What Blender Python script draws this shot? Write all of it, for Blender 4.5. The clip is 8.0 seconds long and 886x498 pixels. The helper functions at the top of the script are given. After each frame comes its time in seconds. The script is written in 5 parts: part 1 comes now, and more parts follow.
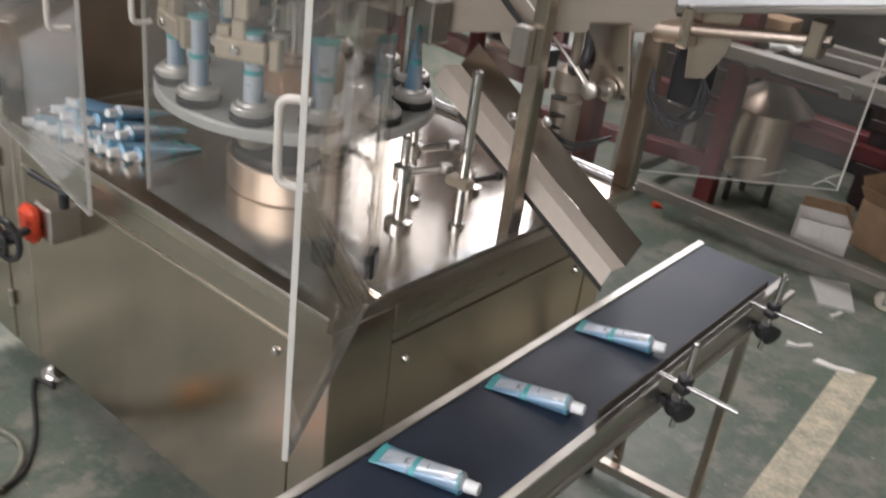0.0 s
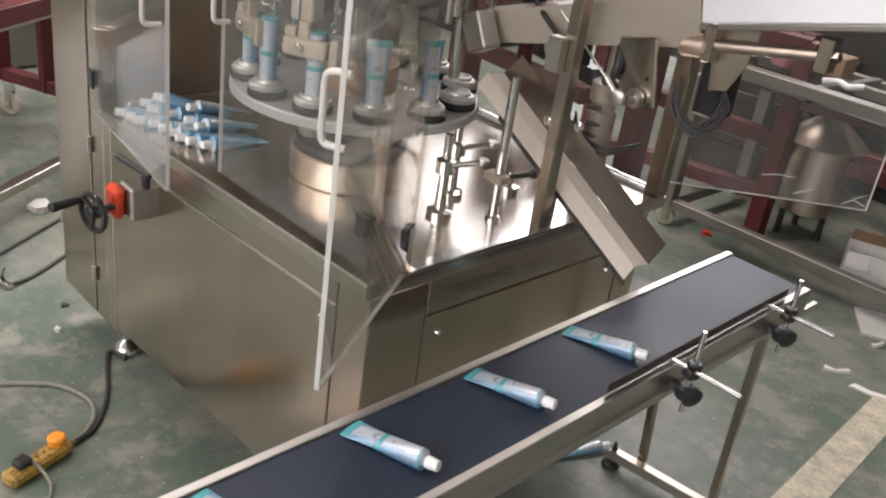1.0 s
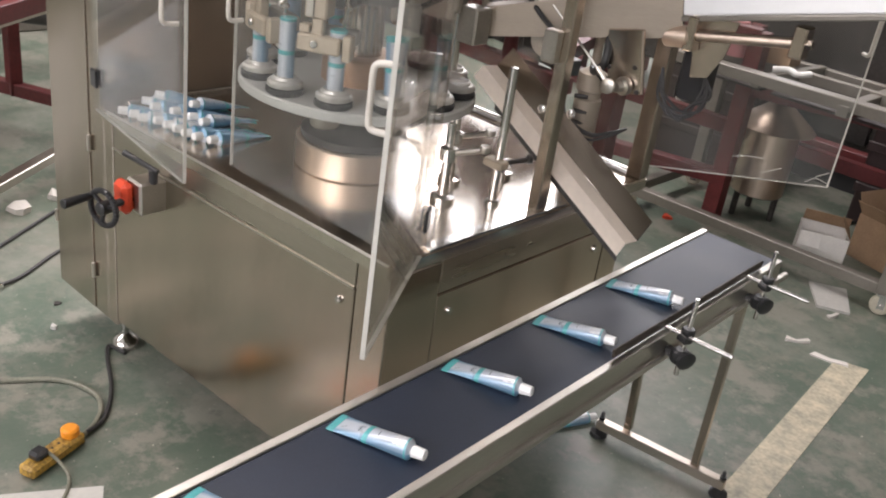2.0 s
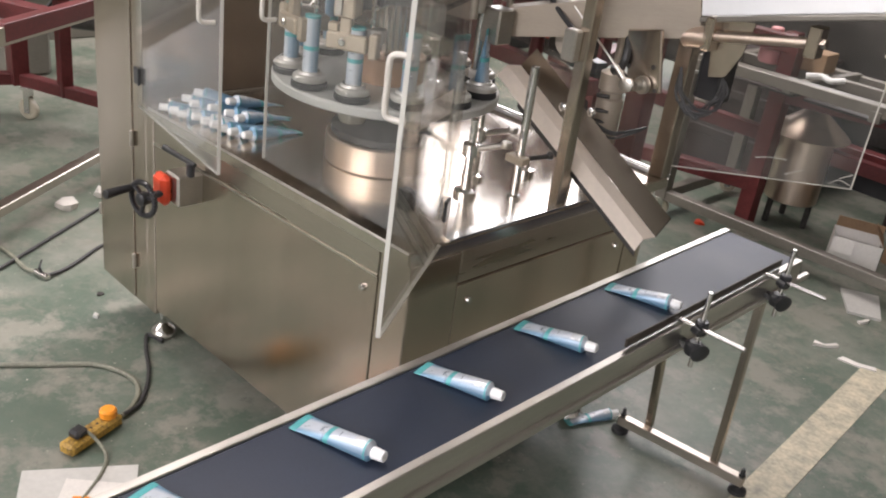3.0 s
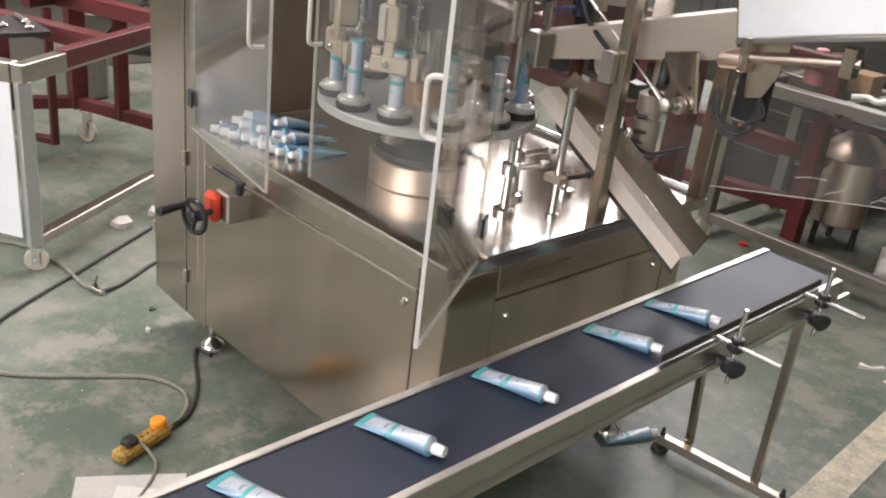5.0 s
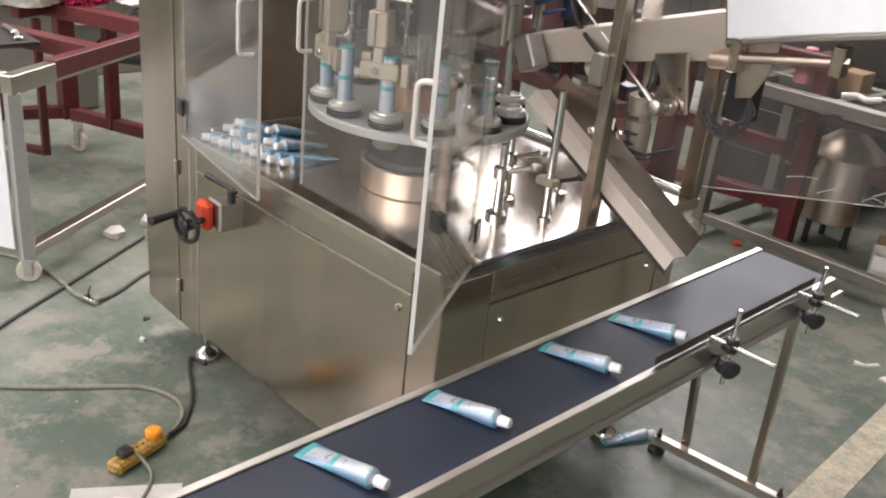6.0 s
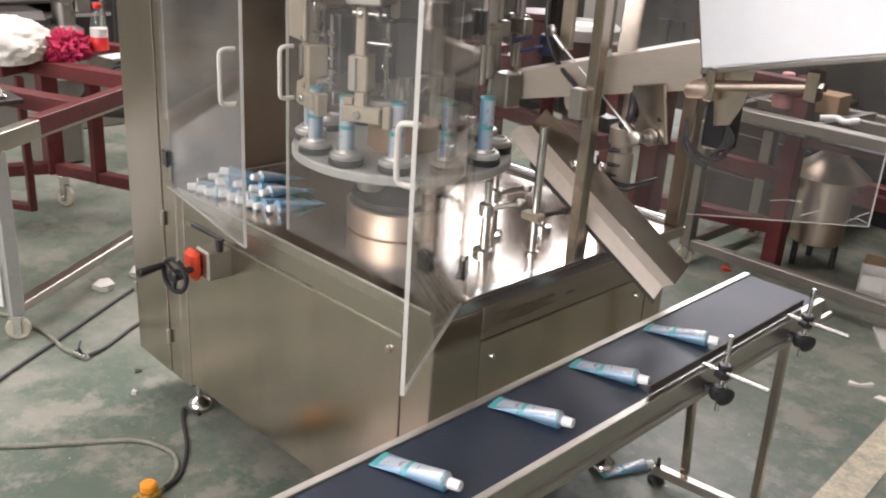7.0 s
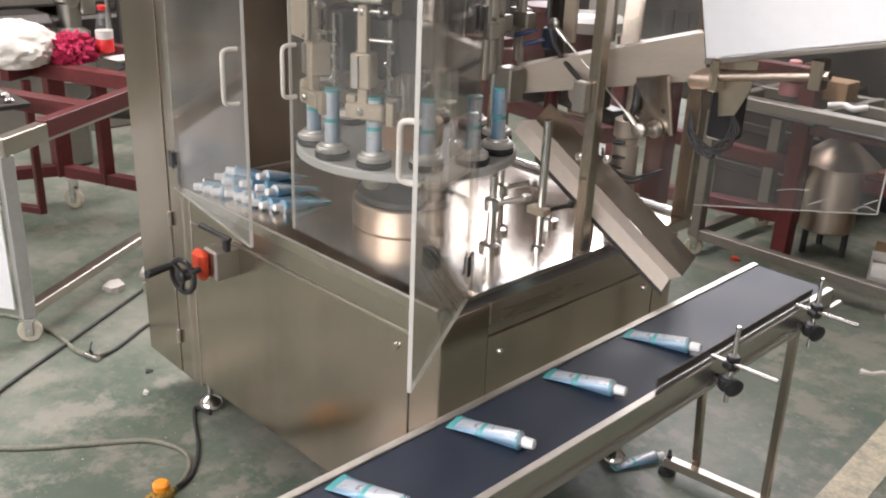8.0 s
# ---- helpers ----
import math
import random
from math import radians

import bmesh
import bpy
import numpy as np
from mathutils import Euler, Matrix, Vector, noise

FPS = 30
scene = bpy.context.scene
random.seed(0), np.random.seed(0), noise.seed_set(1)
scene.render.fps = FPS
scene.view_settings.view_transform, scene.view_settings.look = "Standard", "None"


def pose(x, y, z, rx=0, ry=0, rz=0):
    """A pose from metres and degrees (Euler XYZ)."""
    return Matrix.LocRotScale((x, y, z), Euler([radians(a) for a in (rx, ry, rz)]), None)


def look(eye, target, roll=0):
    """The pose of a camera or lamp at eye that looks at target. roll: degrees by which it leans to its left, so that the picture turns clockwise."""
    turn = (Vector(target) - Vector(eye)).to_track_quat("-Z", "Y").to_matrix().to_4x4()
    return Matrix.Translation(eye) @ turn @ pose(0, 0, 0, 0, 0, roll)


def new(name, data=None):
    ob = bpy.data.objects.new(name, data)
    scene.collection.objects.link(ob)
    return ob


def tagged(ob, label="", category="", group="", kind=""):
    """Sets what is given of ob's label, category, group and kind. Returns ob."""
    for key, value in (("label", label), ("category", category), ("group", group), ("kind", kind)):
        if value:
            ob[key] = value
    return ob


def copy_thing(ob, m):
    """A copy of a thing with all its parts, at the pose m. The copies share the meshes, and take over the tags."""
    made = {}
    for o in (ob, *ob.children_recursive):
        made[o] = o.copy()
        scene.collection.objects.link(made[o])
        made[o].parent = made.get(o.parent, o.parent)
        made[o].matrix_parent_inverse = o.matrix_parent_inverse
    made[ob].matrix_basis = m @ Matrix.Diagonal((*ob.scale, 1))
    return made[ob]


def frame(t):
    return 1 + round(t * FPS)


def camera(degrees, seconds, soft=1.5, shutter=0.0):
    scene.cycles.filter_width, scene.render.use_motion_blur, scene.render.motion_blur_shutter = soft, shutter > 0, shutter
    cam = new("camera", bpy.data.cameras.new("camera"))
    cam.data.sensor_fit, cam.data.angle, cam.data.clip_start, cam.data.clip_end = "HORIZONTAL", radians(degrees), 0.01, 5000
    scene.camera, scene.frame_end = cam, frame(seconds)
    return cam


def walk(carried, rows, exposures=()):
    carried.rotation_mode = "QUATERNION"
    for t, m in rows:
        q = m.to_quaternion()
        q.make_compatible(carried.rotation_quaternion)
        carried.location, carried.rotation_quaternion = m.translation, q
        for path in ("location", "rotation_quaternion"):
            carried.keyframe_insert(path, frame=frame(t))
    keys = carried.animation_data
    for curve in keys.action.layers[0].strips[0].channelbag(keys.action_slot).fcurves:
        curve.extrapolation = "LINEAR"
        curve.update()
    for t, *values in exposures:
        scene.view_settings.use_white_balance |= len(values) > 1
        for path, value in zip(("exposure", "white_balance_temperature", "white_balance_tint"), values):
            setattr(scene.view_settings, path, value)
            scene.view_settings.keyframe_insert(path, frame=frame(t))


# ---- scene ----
cam = camera(52.0, 8.0, soft=2.0, shutter=0.4)
PATH = [
    (0, (0.97, -0.933, 1.689), (-0.132, 0.449, 0.753), 8.0),
    (0.5, (1.125, -0.996, 1.718), (-0.135, 0.325, 0.901), 5.8),
    (1, (1.174, -1.033, 1.684), (-0.07, 0.262, 0.803), 8.5),
    (1.2, (1.152, -1.079, 1.675), (-0.054, 0.268, 0.822), 8.4),
    (2.3, (1.17, -1.244, 1.691), (0.019, 0.14, 0.819), 8.5),
    (2.5, (1.201, -1.243, 1.69), (0.022, 0.12, 0.822), 8.4),
    (3, (1.258, -1.255, 1.685), (0.029, 0.069, 0.826), 8.0),
    (3.5, (1.294, -1.269, 1.688), (0.026, 0.03, 0.846), 7.5),
    (4, (1.314, -1.284, 1.694), (0.017, -0.014, 0.856), 7.1),
    (4.5, (1.313, -1.282, 1.696), (-0.003, -0.025, 0.868), 7.1),
    (6, (1.312, -1.276, 1.698), (-0.001, -0.007, 0.882), 6.1),
    (6.5, (1.315, -1.272, 1.699), (-0.006, 0.013, 0.921), 5.3),
    (7, (1.32, -1.274, 1.704), (-0.008, 0.027, 0.965), 3.7),
    (7.5, (1.323, -1.271, 1.707), (-0.009, 0.023, 0.963), 3.4),
    (8, (1.327, -1.265, 1.709), (-0.013, 0.016, 0.957), 2.4),
]
walk(cam, [(t, look(eye, target, roll)) for t, eye, target, roll in PATH],
     exposures=[(0.0, -0.16, 6300, 16), (0.5, 0.10, 6360, 17), (1.0, 0.0, 6420, 18), (2.5, 0.12, 6460, 18), (4.0, 0.16, 6460, 18), (8.0, 0.16, 6460, 18)])

# ---- world, sun, lights ----
world = bpy.data.worlds.new("sky")
scene.world = world
world.use_nodes = True
wn = world.node_tree
sky = wn.nodes.new("ShaderNodeTexSky")
sky.sky_type = "NISHITA"
sky.sun_disc = False
sky.sun_elevation = radians(40)
sky.sun_rotation = radians(-35)
wn.links.new(sky.outputs["Color"], wn.nodes["Background"].inputs["Color"])
wn.nodes["Background"].inputs["Strength"].default_value = 0.12

HALL = (-12.0, 9.0, -9.0, 9.5, 6.6)      # x0, x1, y0, y1, height


def area_lamp(name, m, sx, sy, watts, color):
    data = bpy.data.lights.new(name, "AREA")
    data.shape, data.size, data.size_y = "RECTANGLE", sx, sy
    data.energy, data.color = watts, color
    ob = new(name, data)
    ob.matrix_world = m
    return ob


area_lamp("unseen_window_light", look((-5.6, 9.4, 4.5), (-2.6, 2.0, 0.4)), 5.7, 3.0, 275, (0.95, 0.97, 1.0))
# lamp of an unseen south window, added to brighten the machine's front
area_lamp("unseen_window_light", look((1.6, -8.9, 4.2), (0.2, 1.0, 1.2)), 8.0, 3.0, 470, (0.97, 0.98, 1.0))
# fill lamps for roof strips that are out of view, assumed from soft top light
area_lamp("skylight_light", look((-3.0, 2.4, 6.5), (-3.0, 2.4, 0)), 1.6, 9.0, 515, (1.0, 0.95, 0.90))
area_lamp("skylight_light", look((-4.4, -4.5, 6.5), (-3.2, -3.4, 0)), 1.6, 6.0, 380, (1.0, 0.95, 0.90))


# ---- materials ----
def mat(name, color, rough=0.5, metal=0.0, vary=0.12, scale=8.0, fine=90.0, bump=0.02, stretch=(1, 1, 1), rvary=0.1, tint=None, spec=0.5, coat=0.0, generated=True):
    m = bpy.data.materials.new(name)
    m.use_nodes = True
    nt = m.node_tree
    bsdf = nt.nodes["Principled BSDF"]
    tc = nt.nodes.new("ShaderNodeTexCoord")
    mp = nt.nodes.new("ShaderNodeMapping")
    mp.inputs["Scale"].default_value = stretch
    nt.links.new(tc.outputs["Object"], mp.inputs["Vector"])
    big = nt.nodes.new("ShaderNodeTexNoise")
    big.inputs["Scale"].default_value = scale
    big.inputs["Detail"].default_value = 5
    small = nt.nodes.new("ShaderNodeTexNoise")
    small.inputs["Scale"].default_value = fine
    small.inputs["Detail"].default_value = 3
    nt.links.new(mp.outputs["Vector"], big.inputs["Vector"])
    nt.links.new(mp.outputs["Vector"], small.inputs["Vector"])
    mix = nt.nodes.new("ShaderNodeMath")
    mix.operation = "MULTIPLY_ADD"
    mix.inputs[1].default_value = 0.4
    nt.links.new(small.outputs["Fac"], mix.inputs[0])
    half = nt.nodes.new("ShaderNodeMath")
    half.operation = "MULTIPLY"
    half.inputs[1].default_value = 0.6
    nt.links.new(big.outputs["Fac"], half.inputs[0])
    nt.links.new(half.outputs[0], mix.inputs[2])
    ramp = nt.nodes.new("ShaderNodeValToRGB")
    dark = tint or tuple(c * (1 - 2 * vary) for c in color)
    lite = tuple(min(1, c * (1 + vary)) for c in color)
    ramp.color_ramp.elements[0].position, ramp.color_ramp.elements[1].position = 0.33, 0.67
    ramp.color_ramp.elements[0].color = (*dark, 1)
    ramp.color_ramp.elements[1].color = (*lite, 1)
    nt.links.new(mix.outputs[0], ramp.inputs["Fac"])
    nt.links.new(ramp.outputs["Color"], bsdf.inputs["Base Color"])
    rr = nt.nodes.new("ShaderNodeMapRange")
    rr.inputs["To Min"].default_value = max(0.02, rough - rvary)
    rr.inputs["To Max"].default_value = min(1, rough + rvary)
    nt.links.new(big.outputs["Fac"], rr.inputs["Value"])
    nt.links.new(rr.outputs["Result"], bsdf.inputs["Roughness"])
    bsdf.inputs["Metallic"].default_value = metal
    bsdf.inputs["Specular IOR Level"].default_value = spec
    bsdf.inputs["Coat Weight"].default_value = coat
    if bump:
        bp = nt.nodes.new("ShaderNodeBump")
        bp.inputs["Strength"].default_value = bump
        bp.inputs["Distance"].default_value = 0.01
        nt.links.new(mix.outputs[0], bp.inputs["Height"])
        nt.links.new(bp.outputs["Normal"], bsdf.inputs["Normal"])
    return m


def glassy(name, tint, ior=1.47, rough=0.02, haze=0.0):
    """Clear plastic sheet: see-through with Fresnel gloss and a little haze."""
    m = bpy.data.materials.new(name)
    m.use_nodes = True
    nt = m.node_tree
    nt.nodes.remove(nt.nodes["Principled BSDF"])
    out = nt.nodes["Material Output"]
    tr = nt.nodes.new("ShaderNodeBsdfTransparent")
    tr.inputs["Color"].default_value = (*tint, 1)
    gl = nt.nodes.new("ShaderNodeBsdfGlossy")
    gl.inputs["Roughness"].default_value = rough
    lw = nt.nodes.new("ShaderNodeLayerWeight")
    lw.inputs["Blend"].default_value = 0.5
    pw = nt.nodes.new("ShaderNodeMath")
    pw.operation = "POWER"
    pw.inputs[1].default_value = 5.0
    nt.links.new(lw.outputs["Facing"], pw.inputs[0])
    fr = nt.nodes.new("ShaderNodeMath")
    fr.operation = "MULTIPLY_ADD"
    f0 = ((ior - 1) / (ior + 1)) ** 2
    fr.inputs[1].default_value, fr.inputs[2].default_value = 1 - f0, f0
    nt.links.new(pw.outputs[0], fr.inputs[0])
    mx = nt.nodes.new("ShaderNodeMixShader")
    nt.links.new(fr.outputs[0], mx.inputs[0])
    base = tr.outputs[0]
    if haze:
        df = nt.nodes.new("ShaderNodeBsdfDiffuse")
        df.inputs["Color"].default_value = (0.8, 0.8, 0.78, 1)
        no = nt.nodes.new("ShaderNodeTexNoise")
        no.inputs["Scale"].default_value = 5.0
        no.inputs["Detail"].default_value = 6
        tc = nt.nodes.new("ShaderNodeTexCoord")
        nt.links.new(tc.outputs["Object"], no.inputs["Vector"])
        mr = nt.nodes.new("ShaderNodeMapRange")
        mr.inputs["From Min"].default_value, mr.inputs["From Max"].default_value = 0.35, 0.75
        mr.inputs["To Min"].default_value, mr.inputs["To Max"].default_value = haze * 0.4, haze * 1.6
        nt.links.new(no.outputs["Fac"], mr.inputs["Value"])
        hx = nt.nodes.new("ShaderNodeMixShader")
        nt.links.new(mr.outputs["Result"], hx.inputs[0])
        nt.links.new(tr.outputs[0], hx.inputs[1])
        nt.links.new(df.outputs[0], hx.inputs[2])
        base = hx.outputs[0]
    nt.links.new(base, mx.inputs[1])
    nt.links.new(gl.outputs[0], mx.inputs[2])
    nt.links.new(mx.outputs[0], out.inputs["Surface"])
    return m


def glow(name, color, strength):
    m = bpy.data.materials.new(name)
    m.use_nodes = True
    b = m.node_tree.nodes["Principled BSDF"]
    b.inputs["Base Color"].default_value = (*color, 1)
    b.inputs["Emission Color"].default_value = (*color, 1)
    b.inputs["Emission Strength"].default_value = strength
    return m


def floor_material():
    """Worn green floor paint on concrete: scuffs to beige and grey, dust, dark stains."""
    m = bpy.data.materials.new("floor_paint")
    m.use_nodes = True
    nt = m.node_tree
    b = nt.nodes["Principled BSDF"]
    tc = nt.nodes.new("ShaderNodeTexCoord")

    def noise_node(scale, detail, rough=0.6, dist=0.0):
        n = nt.nodes.new("ShaderNodeTexNoise")
        n.inputs["Scale"].default_value, n.inputs["Detail"].default_value = scale, detail
        n.inputs["Roughness"].default_value, n.inputs["Distortion"].default_value = rough, dist
        nt.links.new(tc.outputs["Object"], n.inputs["Vector"])
        return n.outputs["Fac"]

    def ramp(fac, a, z):
        r = nt.nodes.new("ShaderNodeMapRange")
        r.inputs["From Min"].default_value, r.inputs["From Max"].default_value = a, z
        nt.links.new(fac, r.inputs["Value"])
        return r.outputs["Result"]

    def blend(fac, one, two):
        x = nt.nodes.new("ShaderNodeMix")
        x.data_type = "RGBA"
        nt.links.new(fac, x.inputs["Factor"])
        for sock, v in ((x.inputs["A"], one), (x.inputs["B"], two)):
            if isinstance(v, tuple):
                sock.default_value = (*v, 1)
            else:
                nt.links.new(v, sock)
        return x.outputs["Result"]

    green = blend(ramp(noise_node(1.1, 4), 0.35, 0.65), (0.072, 0.104, 0.077), (0.122, 0.153, 0.115))
    worn = blend(ramp(noise_node(3.4, 14, 0.70, 0.0), 0.505, 0.575), green, (0.205, 0.204, 0.168))
    dust = blend(ramp(noise_node(1.3, 14, 0.72, 0.0), 0.475, 0.67), worn, (0.235, 0.236, 0.200))
    dark = blend(ramp(noise_node(9.0, 10, 0.78, 0.2), 0.57, 0.72), dust, (0.060, 0.066, 0.056))
    mott = blend(ramp(noise_node(17, 8, 0.75, 0.4), 0.44, 0.66), dark, (0.185, 0.18, 0.145))
    dark = blend(ramp(noise_node(3.0, 3), 0.40, 0.62), dark, mott)
    speck = blend(ramp(noise_node(60, 3), 0.68, 0.74), dark, (0.45, 0.42, 0.36))
    nt.links.new(speck, b.inputs["Base Color"])
    rr = nt.nodes.new("ShaderNodeMapRange")
    rr.inputs["To Min"].default_value, rr.inputs["To Max"].default_value = 0.28, 0.62
    nt.links.new(noise_node(2.5, 6), rr.inputs["Value"])
    nt.links.new(rr.outputs["Result"], b.inputs["Roughness"])
    bp = nt.nodes.new("ShaderNodeBump")
    bp.inputs["Strength"].default_value, bp.inputs["Distance"].default_value = 0.25, 0.004
    nt.links.new(noise_node(14, 8, 0.7), bp.inputs["Height"])
    nt.links.new(bp.outputs["Normal"], b.inputs["Normal"])
    return m


STEEL = mat("brushed_steel", (0.515, 0.442, 0.375), 0.22, 1.0, 0.06, 2.0, 40.0, 0.003, (5, 5, 0.8), 0.05)
STEEL_H = mat("brushed_steel_level", (0.51, 0.46, 0.395), 0.29, 1.0, 0.05, 2.0, 40.0, 0.004, (0.7, 0.7, 9), 0.05)
BEAM = mat("satin_beam_steel", (0.40, 0.34, 0.275), 0.45, 0.5, 0.05, 4.0, 60.0, 0.006, (1, 1, 6), 0.06)
CHUTEM = mat("worn_steel_sheet", (0.84, 0.73, 0.62), 0.32, 0.10, 0.05, 5.0, 60.0, 0.006, (1, 1, 1), 0.08)
HANDLE = mat("ivory_plastic", (0.60, 0.56, 0.49), 0.4, 0.0, 0.05, 20.0, 100.0, 0.0)
TABLE = mat("polished_steel", (0.65, 0.585, 0.51), 0.21, 1.0, 0.08, 2.2, 30.0, 0.006, (1, 1, 1), 0.05)
TURNED = mat("turned_steel", (0.68, 0.56, 0.46), 0.38, 1.0, 0.06, 9.0, 60.0, 0.003, (4, 4, 0.3), 0.05)
BRIGHT = mat("bright_steel", (0.70, 0.68, 0.65), 0.18, 1.0, 0.05, 9.0, 80.0, 0.005)
CUPM = mat("satin_cup_steel", (0.58, 0.56, 0.52), 0.46, 0.6, 0.05, 12.0, 90.0, 0.004)
CAST = mat("satin_alloy", (0.50, 0.47, 0.42), 0.38, 1.0, 0.08, 12.0, 200.0, 0.02)
TAN = mat("anodised_alloy", (0.46, 0.385, 0.29), 0.45, 0.3, 0.08, 12.0, 200.0, 0.02)
ALU = mat("aluminium_rail", (0.62, 0.59, 0.54), 0.34, 1.0, 0.06, 5.0, 70.0, 0.01, (12, 1, 12), 0.08)
DISC = mat("pale_disc", (0.50, 0.50, 0.47), 0.42, 0.25, 0.06, 6.0, 90.0, 0.01)
BLACK = mat("black_rubber", (0.018, 0.018, 0.019), 0.55, 0.0, 0.2, 20.0, 200.0, 0.03)
BLACKP = mat("black_plastic", (0.022, 0.022, 0.023), 0.32, 0.0, 0.15, 20.0, 200.0, 0.02)
CABLE = mat("cable_sheath", (0.035, 0.034, 0.033), 0.5, 0.0, 0.2, 20.0, 100.0, 0.0)
CABLEG = mat("grey_cable_sheath", (0.20, 0.20, 0.15), 0.55, 0.0, 0.2, 20.0, 100.0, 0.0)
BELT = mat("conveyor_belt", (0.018, 0.026, 0.045), 0.42, 0.0, 0.14, 4.0, 400.0, 0.03, spec=0.36)
REDP = mat("red_paint", (0.115, 0.020, 0.020), 0.45, 0.0, 0.18, 6.0, 60.0, 0.03)
BLUEP = mat("blue_plastic", (0.045, 0.065, 0.15), 0.4, 0.2, 0.1, 20.0, 90.0, 0.01)
REDB = mat("bright_red_plastic", (0.62, 0.06, 0.02), 0.35, 0.0, 0.08, 10.0, 80.0, 0.01)
WHITEP = mat("white_panel", (0.78, 0.78, 0.77), 0.4, 0.0, 0.02, 3.0, 40.0, 0.004)
PALEG = mat("pale_grey_paint", (0.40, 0.40, 0.375), 0.38, 0.2, 0.07, 6.0, 60.0, 0.02)
GREYP = mat("grey_paint", (0.205, 0.188, 0.160), 0.4, 0.3, 0.07, 6.0, 60.0, 0.02)
CARD = mat("cardboard", (0.34, 0.22, 0.13), 0.8, 0.0, 0.1, 10.0, 120.0, 0.04)
CARDW = mat("white_card", (0.66, 0.63, 0.58), 0.7, 0.0, 0.06, 10.0, 120.0, 0.03)
PAPER = mat("paper", (0.52, 0.51, 0.47), 0.8, 0.0, 0.06, 7.0, 60.0, 0.03)
WHITE = mat("white_cap_plastic", (0.82, 0.82, 0.80), 0.30, 0.0, 0.02, 20.0, 100.0, 0.0)
TEAL = mat("teal_print", (0.08, 0.37, 0.38), 0.35, 0.0, 0.08, 30.0, 200.0, 0.0)
INK = mat("dark_print", (0.05, 0.07, 0.10), 0.4, 0.0, 0.1, 30.0, 200.0, 0.0)
LABELW = mat("silver_white_print", (0.72, 0.74, 0.76), 0.28, 0.2, 0.04, 30.0, 200.0, 0.0)
YELLOW = mat("dirty_yellow_plastic", (0.50, 0.30, 0.05), 0.5, 0.0, 0.25, 30.0, 120.0, 0.04, tint=(0.12, 0.07, 0.02))
ORANGE = mat("orange_plastic", (0.85, 0.30, 0.02), 0.4, 0.0, 0.05, 30.0, 120.0, 0.01)
CREAM = mat("caster_rubber", (0.50, 0.46, 0.36), 0.5, 0.0, 0.1, 20.0, 100.0, 0.02)
CLOTH = mat("white_cloth", (0.72, 0.69, 0.62), 0.9, 0.0, 0.08, 14.0, 300.0, 0.25)
MAGENTA = mat("red_mesh_cloth", (0.55, 0.025, 0.10), 0.85, 0.0, 0.35, 60.0, 300.0, 0.6)
PINK = mat("pink_plastic", (0.75, 0.35, 0.36), 0.5, 0.0, 0.08, 20.0, 100.0, 0.03)
WALLM = mat("wall_plaster", (0.46, 0.44, 0.40), 0.85, 0.0, 0.08, 1.2, 20.0, 0.05)
CEIL = mat("ceiling_sheet", (0.40, 0.39, 0.37), 0.8, 0.0, 0.06, 1.5, 20.0, 0.03)
STRIPE = mat("worn_stripe_paint", (0.52, 0.46, 0.33), 0.6, 0.0, 0.18, 16.0, 70.0, 0.1, tint=(0.26, 0.25, 0.20))
DARKB = mat("dark_brown_metal", (0.060, 0.048, 0.038), 0.5, 0.25, 0.2, 8.0, 80.0, 0.02)
DARKM = mat("dark_machine", (0.055, 0.050, 0.046), 0.42, 0.4, 0.2, 5.0, 60.0, 0.02)
CRATE = mat("maroon_plastic", (0.030, 0.016, 0.015), 0.55, 0.0, 0.15, 6.0, 60.0, 0.02)
EDGE = mat("acrylic_edge", (0.58, 0.56, 0.50), 0.55, 0.0, 0.03, 20.0, 80.0, 0.0)
COPPER = mat("bronze_hub", (0.42, 0.25, 0.15), 0.45, 0.5, 0.08, 10.0, 90.0, 0.01)
REDLIQ = mat("red_label", (0.70, 0.03, 0.03), 0.4, 0.0, 0.05, 20.0, 80.0, 0.0)
PET = glassy("clear_bottle", (0.93, 0.95, 0.95), 1.4, 0.03, 0.05)
ACRYL = glassy("clear_acrylic", (0.975, 0.975, 0.965), 1.49, 0.015, 0.035)
SHEET = glassy("smoky_sheet", (0.88, 0.85, 0.82), 1.49, 0.03, 0.03)
FLOORM = floor_material()
DAY = glow("daylight_pane", (0.97, 0.98, 1.0), 6.0)
ROOFGLOW = glow("roof_fill_glow", (1.0, 0.98, 0.95), 3.0)


